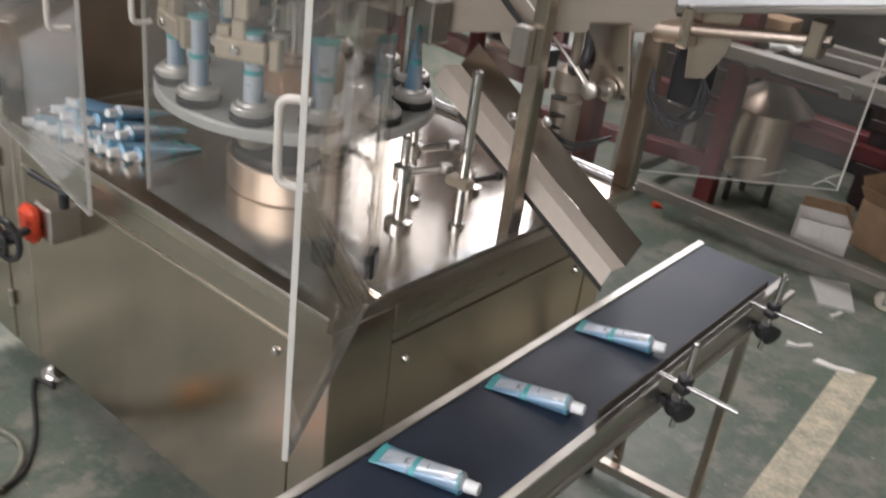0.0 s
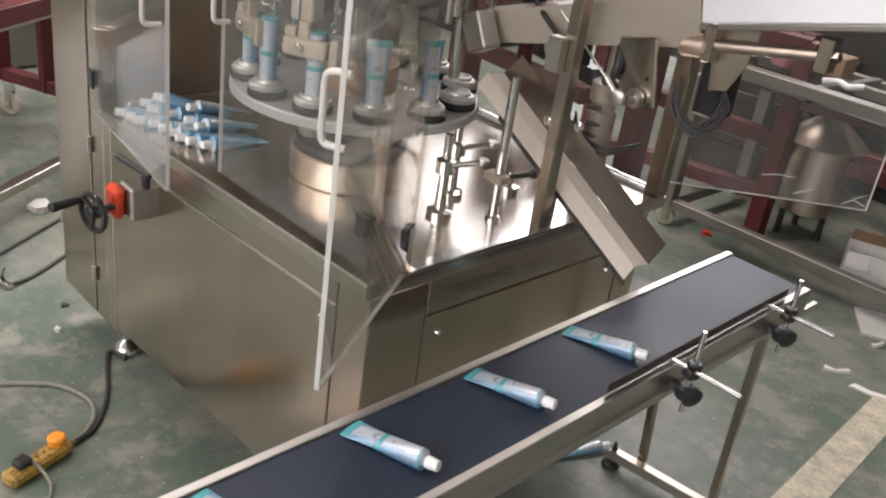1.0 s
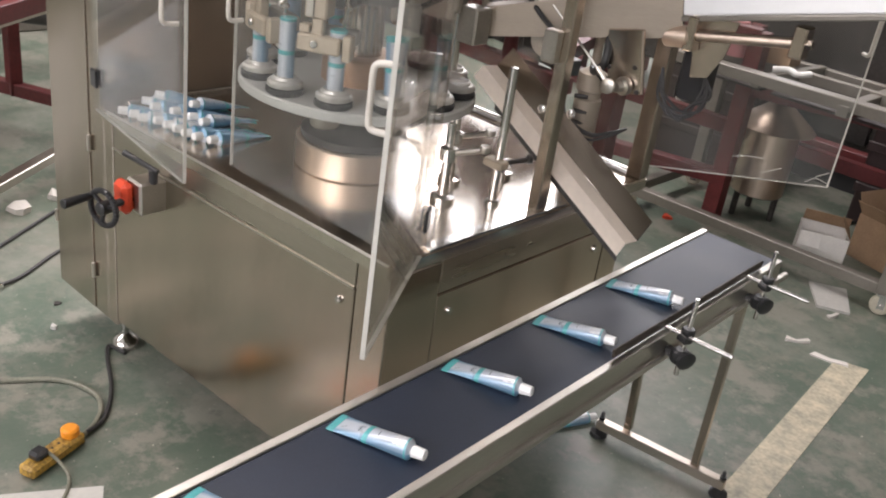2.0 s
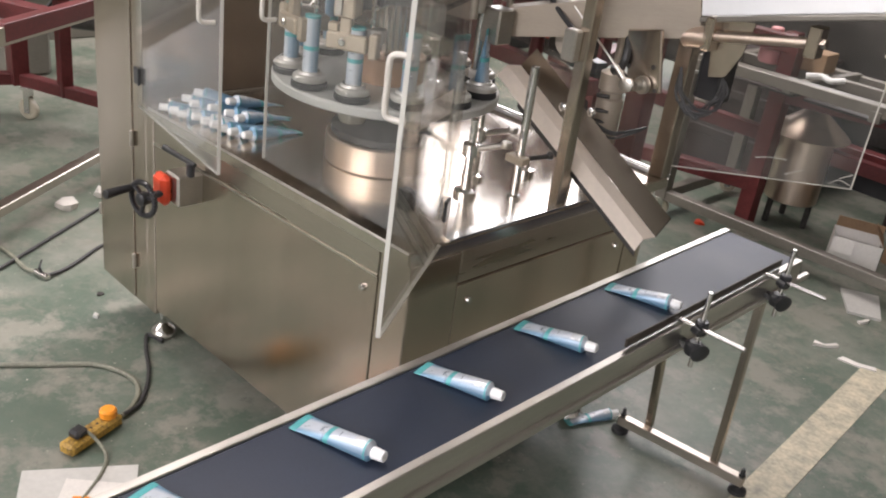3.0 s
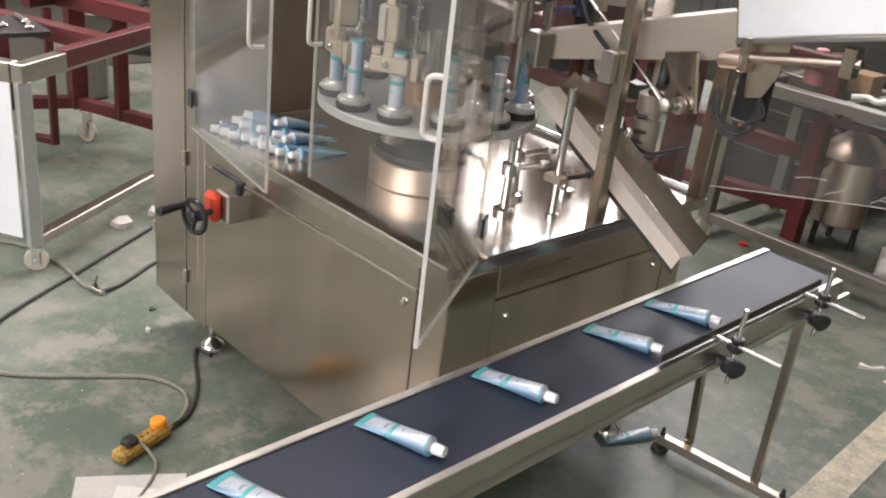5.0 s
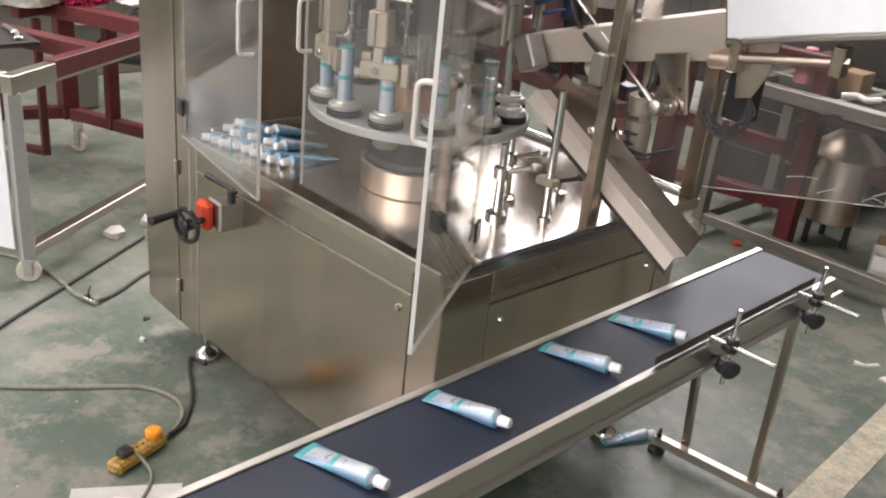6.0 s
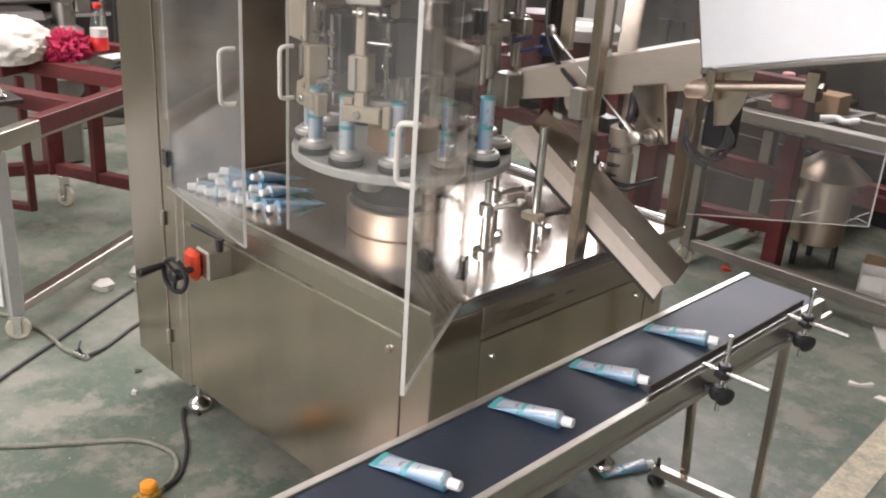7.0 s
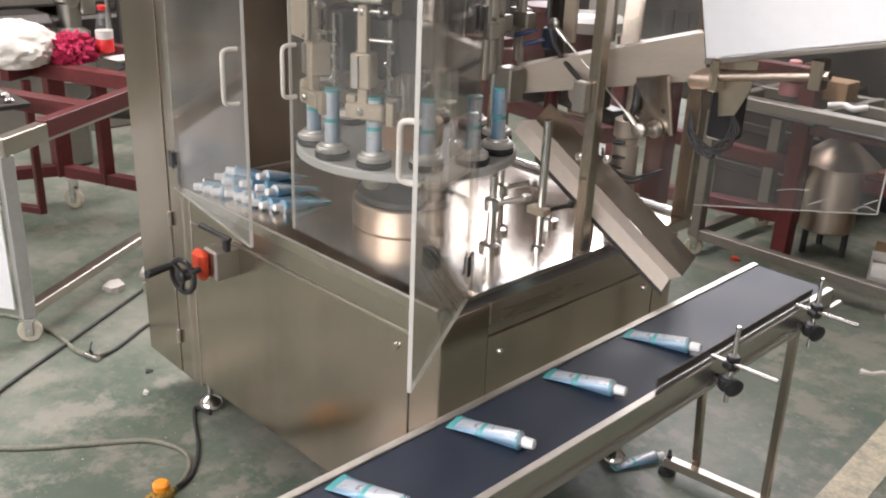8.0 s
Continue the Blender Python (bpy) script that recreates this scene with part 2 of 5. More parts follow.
def tube_material():
    """Blue-silver laminate: silver along the face, deeper blue at the flanks and the back."""
    m = mat("laminate_tube", (0.54, 0.58, 0.63), 0.30, 0.22, 0.05, 40.0, 200.0, 0.0)
    nt = m.node_tree
    b = nt.nodes["Principled BSDF"]
    ramp_node = [n for n in nt.nodes if n.type == "VALTORGB"][0]
    tc = [n for n in nt.nodes if n.type == "TEX_COORD"][0]
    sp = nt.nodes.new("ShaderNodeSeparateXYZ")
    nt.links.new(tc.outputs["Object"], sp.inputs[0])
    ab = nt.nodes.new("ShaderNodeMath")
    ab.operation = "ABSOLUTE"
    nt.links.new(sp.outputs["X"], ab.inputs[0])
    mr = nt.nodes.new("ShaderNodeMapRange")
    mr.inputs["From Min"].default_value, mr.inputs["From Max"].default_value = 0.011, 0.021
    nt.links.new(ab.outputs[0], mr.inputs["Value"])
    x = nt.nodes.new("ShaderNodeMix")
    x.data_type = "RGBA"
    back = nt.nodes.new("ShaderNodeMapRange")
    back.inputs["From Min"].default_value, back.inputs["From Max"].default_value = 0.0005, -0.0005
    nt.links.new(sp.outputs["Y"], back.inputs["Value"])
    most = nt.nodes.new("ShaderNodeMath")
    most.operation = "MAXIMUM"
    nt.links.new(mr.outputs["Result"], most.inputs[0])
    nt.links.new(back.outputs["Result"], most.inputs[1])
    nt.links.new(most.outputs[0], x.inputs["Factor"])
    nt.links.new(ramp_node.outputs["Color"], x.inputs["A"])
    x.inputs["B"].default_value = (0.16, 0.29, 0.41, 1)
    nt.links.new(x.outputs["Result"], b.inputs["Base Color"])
    return m


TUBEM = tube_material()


# ---- building blocks ----
def bm_new():
    return bmesh.new()


def box(bm, x0, x1, y0, y1, z0, z1, bevel=0.0, m=None):
    """A box with softened edges, added to bm."""
    t = bmesh.new()
    bmesh.ops.create_cube(t, size=1.0)
    for v in t.verts:
        v.co = ((x0 + x1) / 2 + v.co.x * (x1 - x0), (y0 + y1) / 2 + v.co.y * (y1 - y0), (z0 + z1) / 2 + v.co.z * (z1 - z0))
    if bevel:
        bmesh.ops.bevel(t, geom=t.edges[:], offset=bevel, segments=1, affect="EDGES")
    if m is not None:
        bmesh.ops.transform(t, matrix=m, verts=t.verts)
    me = bpy.data.meshes.new("tmp")
    t.to_mesh(me)
    t.free()
    bm.from_mesh(me)
    bpy.data.meshes.remove(me)
    return bm


def lathe(bm, profile, seg=24, m=None):
    """Turn (radius, height) pairs round z; closes the ends."""
    rings = []
    for r, z in profile:
        rings.append([bm.verts.new((r * math.cos(2 * math.pi * i / seg), r * math.sin(2 * math.pi * i / seg), z)) for i in range(seg)])
    for a, b in zip(rings, rings[1:]):
        for i in range(seg):
            bm.faces.new((a[i], a[(i + 1) % seg], b[(i + 1) % seg], b[i]))
    bm.faces.new(rings[0][::-1])
    bm.faces.new(rings[-1])
    if m is not None:
        bmesh.ops.transform(bm, matrix=m, verts=[v for r in rings for v in r])
    return bm


def along(p0, p1):
    """A matrix that carries z on to the way from p0 to p1, with the origin at p0."""
    d = Vector(p1) - Vector(p0)
    return Matrix.Translation(p0) @ d.to_track_quat("Z", "Y").to_matrix().to_4x4()


def rod(bm, p0, p1, r, seg=14, r1=None):
    n = (Vector(p1) - Vector(p0)).length
    e = min(r * 0.2, n * 0.2)
    r1 = r1 or r
    return lathe(bm, [(r - e, 0), (r, e), (r1, n - e), (r1 - e, n)], seg, along(p0, p1))


def bar(bm, p0, p1, w, h, bevel=0.002):
    """A square bar of width w and height h from p0 to p1."""
    n = (Vector(p1) - Vector(p0)).length
    return box(bm, -w / 2, w / 2, -h / 2, h / 2, 0, n, bevel, along(p0, p1))


def pipe(bm, pts, r, seg=8, smooth=6):
    """A round cord through the points, on a Catmull-Rom curve."""
    p = [Vector(q) for q in pts]
    p = [p[0] * 2 - p[1]] + p + [p[-1] * 2 - p[-2]]
    path = []
    for i in range(1, len(p) - 2):
        for k in range(smooth):
            t = k / smooth
            a, b, c, d = p[i - 1:i + 3]
            path.append(0.5 * (2 * b + (c - a) * t + (2 * a - 5 * b + 4 * c - d) * t * t + (3 * b - a - 3 * c + d) * t ** 3))
    path.append(p[-2])
    rings = []
    side = None
    for i, q in enumerate(path):
        d = (path[min(i + 1, len(path) - 1)] - path[max(i - 1, 0)]).normalized()
        if side is None:
            side = d.orthogonal().normalized()
        side = (side - d * side.dot(d)).normalized()
        up = d.cross(side)
        rings.append([bm.verts.new(q + r * (math.cos(2 * math.pi * k / seg) * side + math.sin(2 * math.pi * k / seg) * up)) for k in range(seg)])
    for a, b in zip(rings, rings[1:]):
        for k in range(seg):
            bm.faces.new((a[k], a[(k + 1) % seg], b[(k + 1) % seg], b[k]))
    bm.faces.new(rings[0][::-1])
    bm.faces.new(rings[-1])
    return bm


def prism(bm, outline, p0, p1, m=None):
    """A plate: outline points (3D) pushed from p0 to p1."""
    d = Vector(p1) - Vector(p0)
    a = [bm.verts.new(Vector(q)) for q in outline]
    b = [bm.verts.new(Vector(q) + d) for q in outline]
    n = len(a)
    bm.faces.new(a[::-1])
    bm.faces.new(b)
    for i in range(n):
        bm.faces.new((a[i], a[(i + 1) % n], b[(i + 1) % n], b[i]))
    return bm


def sheet(bm, lower, upper_z, thick):
    """An upright plate over the line lower = ((x, y), (x, y), z)."""
    (ax, ay), (bx, by), z = lower
    n = Vector((by - ay, ax - bx, 0)).normalized() * thick
    return prism(bm, [(ax, ay, z), (bx, by, z), (bx, by, upper_z), (ax, ay, upper_z)], (0, 0, 0), n)


def place(ob):
    m = Matrix.Identity(4)
    while ob:
        m = ob.matrix_basis @ m
        ob = ob.parent
    return m


def smooth_by(me, angle=35):
    me.shade_smooth()
    me.set_sharp_from_angle(angle=radians(angle))


def part(name, bm, material, parent=None, label="", local=False):
    """Links bm as one mesh object under parent. Meshes are in world metres unless local."""
    bmesh.ops.recalc_face_normals(bm, faces=bm.faces[:])
    me = bpy.data.meshes.new(name)
    if parent is not None and not local:
        bmesh.ops.transform(bm, matrix=place(parent).inverted(), verts=bm.verts[:])
    bm.to_mesh(me)
    bm.free()
    smooth_by(me)
    me.materials.append(material)
    ob = new(name, me)
    if parent is not None:
        ob.parent = parent
    if label:
        tagged(ob, label)
    return ob


def thing(name, at, label, category, group="", kind=""):
    ob = new(name)
    ob.empty_display_size = 0.1
    ob.matrix_basis = Matrix.Translation(at)
    return tagged(ob, label, category, group, kind)


def solid(name, bm, material, label, category, group="", kind="", at=None):
    """A thing of a single mesh."""
    bmesh.ops.recalc_face_normals(bm, faces=bm.faces[:])
    if at is not None:
        bmesh.ops.translate(bm, vec=-Vector(at), verts=bm.verts[:])
    me = bpy.data.meshes.new(name)
    bm.to_mesh(me)
    bm.free()
    smooth_by(me)
    me.materials.append(material)
    ob = new(name, me)
    if at is not None:
        ob.location = at
    return tagged(ob, label, category, group, kind)


# ---- the hall ----
def hall():
    x0, x1, y0, y1, h = HALL
    bm = bm_new()
    box(bm, x0 - 0.3, x1 + 0.3, y0 - 0.3, y1 + 0.3, -0.2, 0.0)
    solid("floor", bm, FLOORM, "worn green painted concrete workshop floor with scuffs", "floor", kind="structure")
    # north wall with a long window high up
    wx0, wx1, wz0, wz1 = -8.6, -2.6, 2.9, 6.2
    bm = bm_new()
    for a in ((x0, wx0, 0, h), (wx1, x1, 0, h), (wx0, wx1, 0, wz0), (wx0, wx1, wz1, h)):
        box(bm, a[0], a[1], y1, y1 + 0.25, a[2], a[3])
    solid("wall_north", bm, WALLM, "plain grey plastered workshop wall with an out-of-view high window", "wall", kind="structure")
    win = thing("window_1", (wx0, y1, wz0), "out-of-view long high workshop window, overcast daylight behind", "window", kind="structure")
    bm = bm_new()
    box(bm, wx0, wx1, y1 + 0.16, y1 + 0.18, wz0, wz1)
    part("pane", bm, DAY, win)
    for i in range(8):
        bm = bm_new()
        x = wx0 + (wx1 - wx0) * i / 7
        box(bm, x - 0.03, x + 0.03, y1 + 0.05, y1 + 0.12, wz0, wz1)
        part("mullion", bm, GREYP, win)
    # south wall; its window is unseen and added for frontal light
    bm = bm_new()
    sx0, sx1, sz0, sz1 = -2.6, 5.8, 2.6, 5.8
    for a in ((x0, sx0, 0, h), (sx1, x1, 0, h), (sx0, sx1, 0, sz0), (sx0, sx1, sz1, h)):
        box(bm, a[0], a[1], y0 - 0.25, y0, a[2], a[3])
    solid("wall_south", bm, WALLM, "plain grey plastered workshop wall with an out-of-view high window", "wall", kind="structure")
    win = thing("added_window_2", (sx0, y0, sz0), "out-of-view long high workshop window, overcast daylight behind", "window", kind="structure")
    bm = bm_new()
    box(bm, sx0, sx1, y0 - 0.18, y0 - 0.16, sz0, sz1)
    part("pane", bm, DAY, win)
    for i in range(8):
        bm = bm_new()
        x = sx0 + (sx1 - sx0) * i / 7
        box(bm, x - 0.03, x + 0.03, y0 - 0.12, y0 - 0.05, sz0, sz1)
        part("mullion", bm, GREYP, win)
    bm = bm_new()
    box(bm, x0 - 0.25, x0, y0, y1, 0, h)
    solid("wall_west", bm, WALLM, "plain grey plastered workshop wall", "wall", kind="structure")
    bm = bm_new()
    box(bm, x1, x1 + 0.25, y0, y1, 0, h)
    solid("wall_east", bm, WALLM, "plain grey plastered workshop wall", "wall", kind="structure")
    bm = bm_new()
    # assumed skylight strips, unseen, placed to fill the hall from above
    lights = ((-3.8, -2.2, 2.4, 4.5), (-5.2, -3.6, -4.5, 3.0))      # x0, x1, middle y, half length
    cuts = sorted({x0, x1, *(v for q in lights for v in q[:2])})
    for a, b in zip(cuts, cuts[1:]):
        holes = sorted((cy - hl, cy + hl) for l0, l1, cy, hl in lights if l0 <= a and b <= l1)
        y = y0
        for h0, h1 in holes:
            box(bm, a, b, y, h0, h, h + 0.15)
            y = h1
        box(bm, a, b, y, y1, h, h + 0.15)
    solid("ceiling", bm, CEIL, "grey sheet workshop roof with assumed skylight strips", "ceiling", kind="structure")
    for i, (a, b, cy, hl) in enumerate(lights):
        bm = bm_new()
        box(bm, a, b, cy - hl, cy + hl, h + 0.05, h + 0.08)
        solid("skylight_%d" % (i + 1), bm, ROOFGLOW, "assumed out-of-view translucent roof strip, glowing as soft top light", "skylight", kind="structure")
    # floor stripe
    bm = bm_new()
    prism(bm, [(0.535, 0.2, 0.0), (0.650, 0.2, 0.0), (0.515, 2.14, 0.0), (0.400, 2.10, 0.0)], (0, 0, 0), (0, 0, 0.003))
    solid("floor_marking", bm, STRIPE, "worn cream painted line on the green floor", "floor marking", kind="structure")


hall()
TOP = 0.83
AX, AY, DZ = -0.458, 0.292, 1.056     # turntable axis and its top


# ---- the tube filling machine ----
def bolt(p, d, r, h, parent, material=BRIGHT):
    bm = bm_new()
    q = Vector(p) + Vector(d) * h
    lathe(bm, [(r, 0), (r, h * 0.5), (r * 0.8, h), (r * 0.35, h), (r * 0.35, h * 0.6)], 12, along(p, q))
    return part("bolt", bm, material, parent)


def acrylic_door(name, a, b, z0, z1, machine, handle_side, standoff, label, low=True, inset=0.028):
    """A clear sheet from hinge a to free edge b, with bright cut edges, a bow handle and two hinges."""
    th = 0.008
    bm = bm_new()
    sheet(bm, (a, b, z0), z1, th)
    door = part(name, bm, ACRYL, machine, label)
    d = (Vector(b) - Vector(a)).normalized()
    n = Vector((d.y, -d.x))
    e = 0.0015
    bm = bm_new()
    q = Vector(b)
    prism(bm, [(q.x, q.y, z0), (q.x + d.x * e, q.y + d.y * e, z0), (q.x + d.x * e, q.y + d.y * e, z1), (q.x, q.y, z1)], (0, 0, 0), (n.x * th, n.y * th, 0))
    part("cut_edge", bm, EDGE, door, "bright polished acrylic edge")
    bm = bm_new()
    e = e if low else 0.0004
    prism(bm, [(a[0], a[1], z0 - e), (b[0], b[1], z0 - e), (b[0], b[1], z0), (a[0], a[1], z0)], (0, 0, 0), (n.x * th, n.y * th, 0))
    part("cut_edge", bm, EDGE if low else ACRYL, door, "polished acrylic edge")
    # bow handle
    at = Vector(b) - d * inset
    s = Vector((n.x, n.y)) * handle_side
    base = at + (s * 0.0 if handle_side < 0 else n * th)
    hz0, hz1 = standoff
    p = lambda k, z: (base.x + s.x * k, base.y + s.y * k, z)
    bm = bm_new()
    pipe(bm, [p(0, hz1), p(0.022, hz1), p(0.034, hz1 - 0.004), p(0.038, hz1 - 0.016), p(0.038, (hz0 + hz1) / 2), p(0.038, hz0 + 0.016), p(0.034, hz0 + 0.004), p(0.022, hz0), p(0, hz0)], 0.0055, 10)
    part("handle", bm, HANDLE, door, "ivory bow pull handle")
    for z in (z0 + 0.09, z0 + 0.62):
        bm = bm_new()
        c = Vector(a) + d * 0.012
        for k in (-1, 1):
            f = c + n * (th / 2 + k * 0.008)
            box(bm, -0.018, 0.018, -0.004, 0.004, z - 0.024, z + 0.024, 0.002, Matrix.Translation((f.x, f.y, 0)) @ Matrix.Rotation(math.atan2(d.y, d.x), 4, "Z"))
        part("hinge", bm, BLACKP, door, "black plastic hinge")
    return door


def machine():
    mc = thing("filling_machine", (-0.5, 0.45, 0.0), "brushed stainless steel rotary tube filling machine with clear acrylic guard doors", "machine")
    # cabinet under the table
    bm = bm_new()
    prism(bm, [(-1.06, -0.038, 0.165), (0.004, 0.006, 0.165), (0.004, 0.93, 0.165), (-1.06, 0.93, 0.165)], (0, 0, 0), (0, 0, TOP - 0.2))
    body = part("cabinet_body", bm, STEEL, mc)
    bm = bm_new()
    front = Matrix.Rotation(radians(2.4), 4, "Z")
    box(bm, -1.05, -0.0905, -0.004, 0.004, 0.168, 0.722, 0.002, front)
    pan = part("front_panel", bm, STEEL, mc)
    bolt((-0.133, -0.0095, 0.676), (0, -1, 0), 0.010, 0.007, pan)
    bm = bm_new()
    box(bm, -1.05, -0.0905, -0.004, 0.004, 0.728, TOP - 0.0345, 0.002, front)
    part("front_rail", bm, STEEL_H, mc)
    bm = bm_new()
    box(bm, -0.089, 0.016, -0.006, 0.150, 0.165, TOP - 0.036, 0.003)
    part("corner_column", bm, STEEL, mc)
    bm = bm_new()
    box(bm, 0.002, 0.012, 0.156, 0.835, 0.168, 0.702, 0.002)
    pan = part("side_panel", bm, STEEL, mc)
    for y, z in ((0.198, 0.652), (0.79, 0.655)):
        bolt((0.012, y, z), (1, 0, 0), 0.010, 0.007, pan)
    bm = bm_new()
    box(bm, 0.002, 0.012, 0.156, 0.93, 0.708, TOP - 0.037, 0.002)
    part("side_rail", bm, STEEL_H, mc)
    bm = bm_new()
    box(bm, 0.002, 0.012, 0.842, 0.93, 0.168, 0.702, 0.002)
    part("side_strip", bm, STEEL, mc)
    # table
    bm = bm_new()
    prism(bm, [(-1.095, -0.060, TOP - 0.034), (0.02, -0.022, TOP - 0.034), (0.02, 0.985, TOP - 0.034), (-1.095, 0.985, TOP - 0.034)], (0, 0, 0), (0, 0, 0.034))
    bmesh.ops.bevel(bm, geom=bm.edges[:], offset=0.004, segments=2, affect="EDGES")
    part("table_top", bm, TABLE, mc, "polished stainless steel table top")
    bm = bm_new()
    box(bm, -1.095, -1.085, 0.02, 0.985, TOP, TOP + 0.012, 0.002)
    box(bm, -1.085, 0.02, 0.972, 0.985, TOP, TOP + 0.010, 0.002)
    part("table_rim", bm, BRIGHT, mc)
    bm = bm_new()
    box(bm, -0.012, 0.018, 0.10, 0.60, TOP, TOP + 0.006, 0.001)
    part("guard_sill", bm, BRIGHT, mc)
    # Bright strips stand in for highlights along the table edge and panel seam.
    bm = bm_new()
    prism(bm, [(-1.060, -0.0615, TOP - 0.003), (0.018, -0.0245, TOP - 0.003), (0.018, -0.0215, TOP + 0.0015), (-1.060, -0.0585, TOP + 0.0015)], (0, 0, 0), (0, 0, 0.001))
    part("edge_highlight", bm, ALU, mc, "bright strip for the highlight along the table edge")
    bm = bm_new()
    box(bm, -1.05, -0.0905, -0.0075, 0.003, 0.7225, 0.7275, 0.0, front)
    part("seam_highlight", bm, ALU, mc)
    # feet
    for x, y in ((-1.150, 0.03), (-0.06, 0.07), (-0.06, 0.86), (-1.12, 0.86)):
        bm = bm_new()
        lathe(bm, [(0.040, 0.0), (0.044, 0.006), (0.043, 0.016), (0.034, 0.030), (0.016, 0.042), (0.011, 0.048), (0.011, 0.17)], 20, Matrix.Translation((x, y, 0)))
        part("levelling_foot", bm, BRIGHT, mc, "chrome levelling foot")
    # tall cabinet on the side
    bm = bm_new()
    box(bm, -1.405, -1.098, -0.050, 0.98, 0.15, 2.05, 0.003)
    part("tall_cabinet", bm, STEEL, mc, "tall brushed steel switch cabinet")
    bm = bm_new()
    box(bm, -1.096, -1.052, -0.050, 0.98, 0.15, TOP - 0.036, 0.003)
    low = part("lower_cabinet", bm, STEEL, mc)
    bm = bm_new()
    box(bm, -1.400, -1.178, -0.054, -0.050, 0.155, 2.03, 0.0015)
    cd = part("cabinet_door", bm, STEEL, mc)
    for z in (0.29, 0.70):
        bm = bm_new()
        rod(bm, (-1.172, -0.057, z - 0.024), (-1.172, -0.057, z + 0.024), 0.006, 10)
        part("hinge", bm, CAST, cd)
    bm = bm_new()
    rod(bm, (-1.404, -0.054, 0.36), (-1.404, -0.054, 0.40), 0.006, 10)
    part("hinge", bm, CAST, cd)
    bm = bm_new()
    box(bm, -1.130, -1.097, -0.060, -0.046, 0.83, 2.05, 0.002)
    part("door_jamb", bm, STEEL, mc)
    # guard frame
    bm = bm_new()
    sheet(bm, ((0.006, 0.004), (0.006, 0.088), TOP), 1.80, 0.008)
    part("corner_panel", bm, SHEET, mc, "narrow clear acrylic corner panel")
    # rear corner post, rear guard sheet with a pale lower edge, and the rear door swung out
    bm = bm_new()
    box(bm, -0.030, 0.018, 0.944, 0.984, TOP, 1.80, 0.003)
    part("guard_post", bm, STEEL, mc, "brushed steel rear corner post")
    bm = bm_new()
    sheet(bm, ((-1.05, 0.952), (-0.031, 0.952), 0.842), 1.79, 0.006)
    rg = part("rear_sheet", bm, ACRYL, mc, "clear acrylic rear guard sheet")
    bm = bm_new()
    box(bm, -1.05, -0.031, 0.945, 0.958, 0.832, 0.8415, 0.001)
    part("cut_edge", bm, WHITEP, rg, "pale lower edge strip")
    for x in (-0.90, -0.50, -0.10):
        bm = bm_new()
        box(bm, x - 0.015, x + 0.015, 0.946, 0.957, TOP, 0.8322, 0.0)
        part("clip", bm, CAST, rg)
    bm = bm_new()
    box(bm, -0.022, 0.010, 0.483, 0.516, TOP, 1.80, 0.003)
    part("guard_post", bm, STEEL, mc)
    bm = bm_new()
    box(bm, -1.10, -0.17, 0.02, 0.86, 1.80, 1.86, 0.004)
    box(bm, -0.17, 0.03, 0.455, 0.745, 1.80, 1.85, 0.004)
    box(bm, -0.17, 0.02, 0.0, 0.05, 1.80, 1.83, 0.004)
    box(bm, -0.17, 0.02, 0.94, 0.985, 1.80, 1.83, 0.004)
    box(bm, -1.10, -0.17, 0.94, 0.985, 1.80, 1.83, 0.004)
    part("head_deck", bm, STEEL_H, mc)
    # clear doors
    acrylic_door("acrylic_door", (-1.075, -0.076), (-0.535, -0.147), 0.834, 1.79, mc, 1, (1.195, 1.325), "clear acrylic guard door, ajar")
    acrylic_door("acrylic_door", (-0.012, -0.012), (-0.548, -0.018), 0.850, 1.79, mc, -1, (1.205, 1.330), "clear acrylic guard door, closed", False)
    acrylic_door("acrylic_door", (0.034, 0.056), (0.256, -0.306), 0.841, 1.79, mc, 1, (1.226, 1.334), "clear acrylic guard door, swung wide open", inset=0.042)
    rear = acrylic_door("acrylic_door", (-0.085, 1.075), (0.340, 1.492), 0.822, 1.79, mc, 1, (1.226, 1.334), "clear scuffed acrylic rear guard door, swung wide open")
    for line in (((0.475, 0.883), (0.551, 0.889), (0.634, 0.887)), ((0.642, 0.842), (0.689, 0.853), (0.738, 0.864)), ((0.875, 0.831), (0.924, 0.846), (0.985, 0.834)), ((0.922, 0.851), (0.985, 0.868))):
        bm = bm_new()
        pipe(bm, [(-0.085 + 0.425 * u + 0.0065, 1.075 + 0.417 * u - 0.0065, z) for u, z in line], 0.0012, 6)
        part("crease", bm, EDGE, rear, "bright crease in the sheet")
    for z in (0.912, 1.442):
        bm = bm_new()
        bar(bm, (-0.022, 0.984, z), (-0.078, 1.078, z), 0.012, 0.03)
        part("hinge_arm", bm, BLACKP, mc, "black hinge arm")
    # handwheel and gearbox
    hx, hz = 0.068, 0.008
    bm = bm_new()
    box(bm, hx - 0.938, hx - 0.868, -0.112, -0.020, hz + 0.622, hz + 0.712, 0.006)
    part("gearbox", bm, CAST, mc, "small satin alloy gearbox")
    bm = bm_new()
    box(bm, hx - 0.950, hx - 0.890, -0.146, -0.112, hz + 0.622, hz + 0.710, 0.012)
    part("cover", bm, REDB, mc, "orange-red plastic cover")
    wheel_at = Matrix.Translation((hx - 0.900, -0.196, hz + 0.655)) @ Matrix.Rotation(radians(20), 4, "Z") @ Matrix.Rotation(radians(90), 4, "X") @ Matrix.Rotation(radians(-8), 4, "Y")
    bm = bm_new()
    seg, rr = 32, 0.047
    for i in range(seg):
        a0, a1 = 2 * math.pi * i / seg, 2 * math.pi * (i + 1) / seg
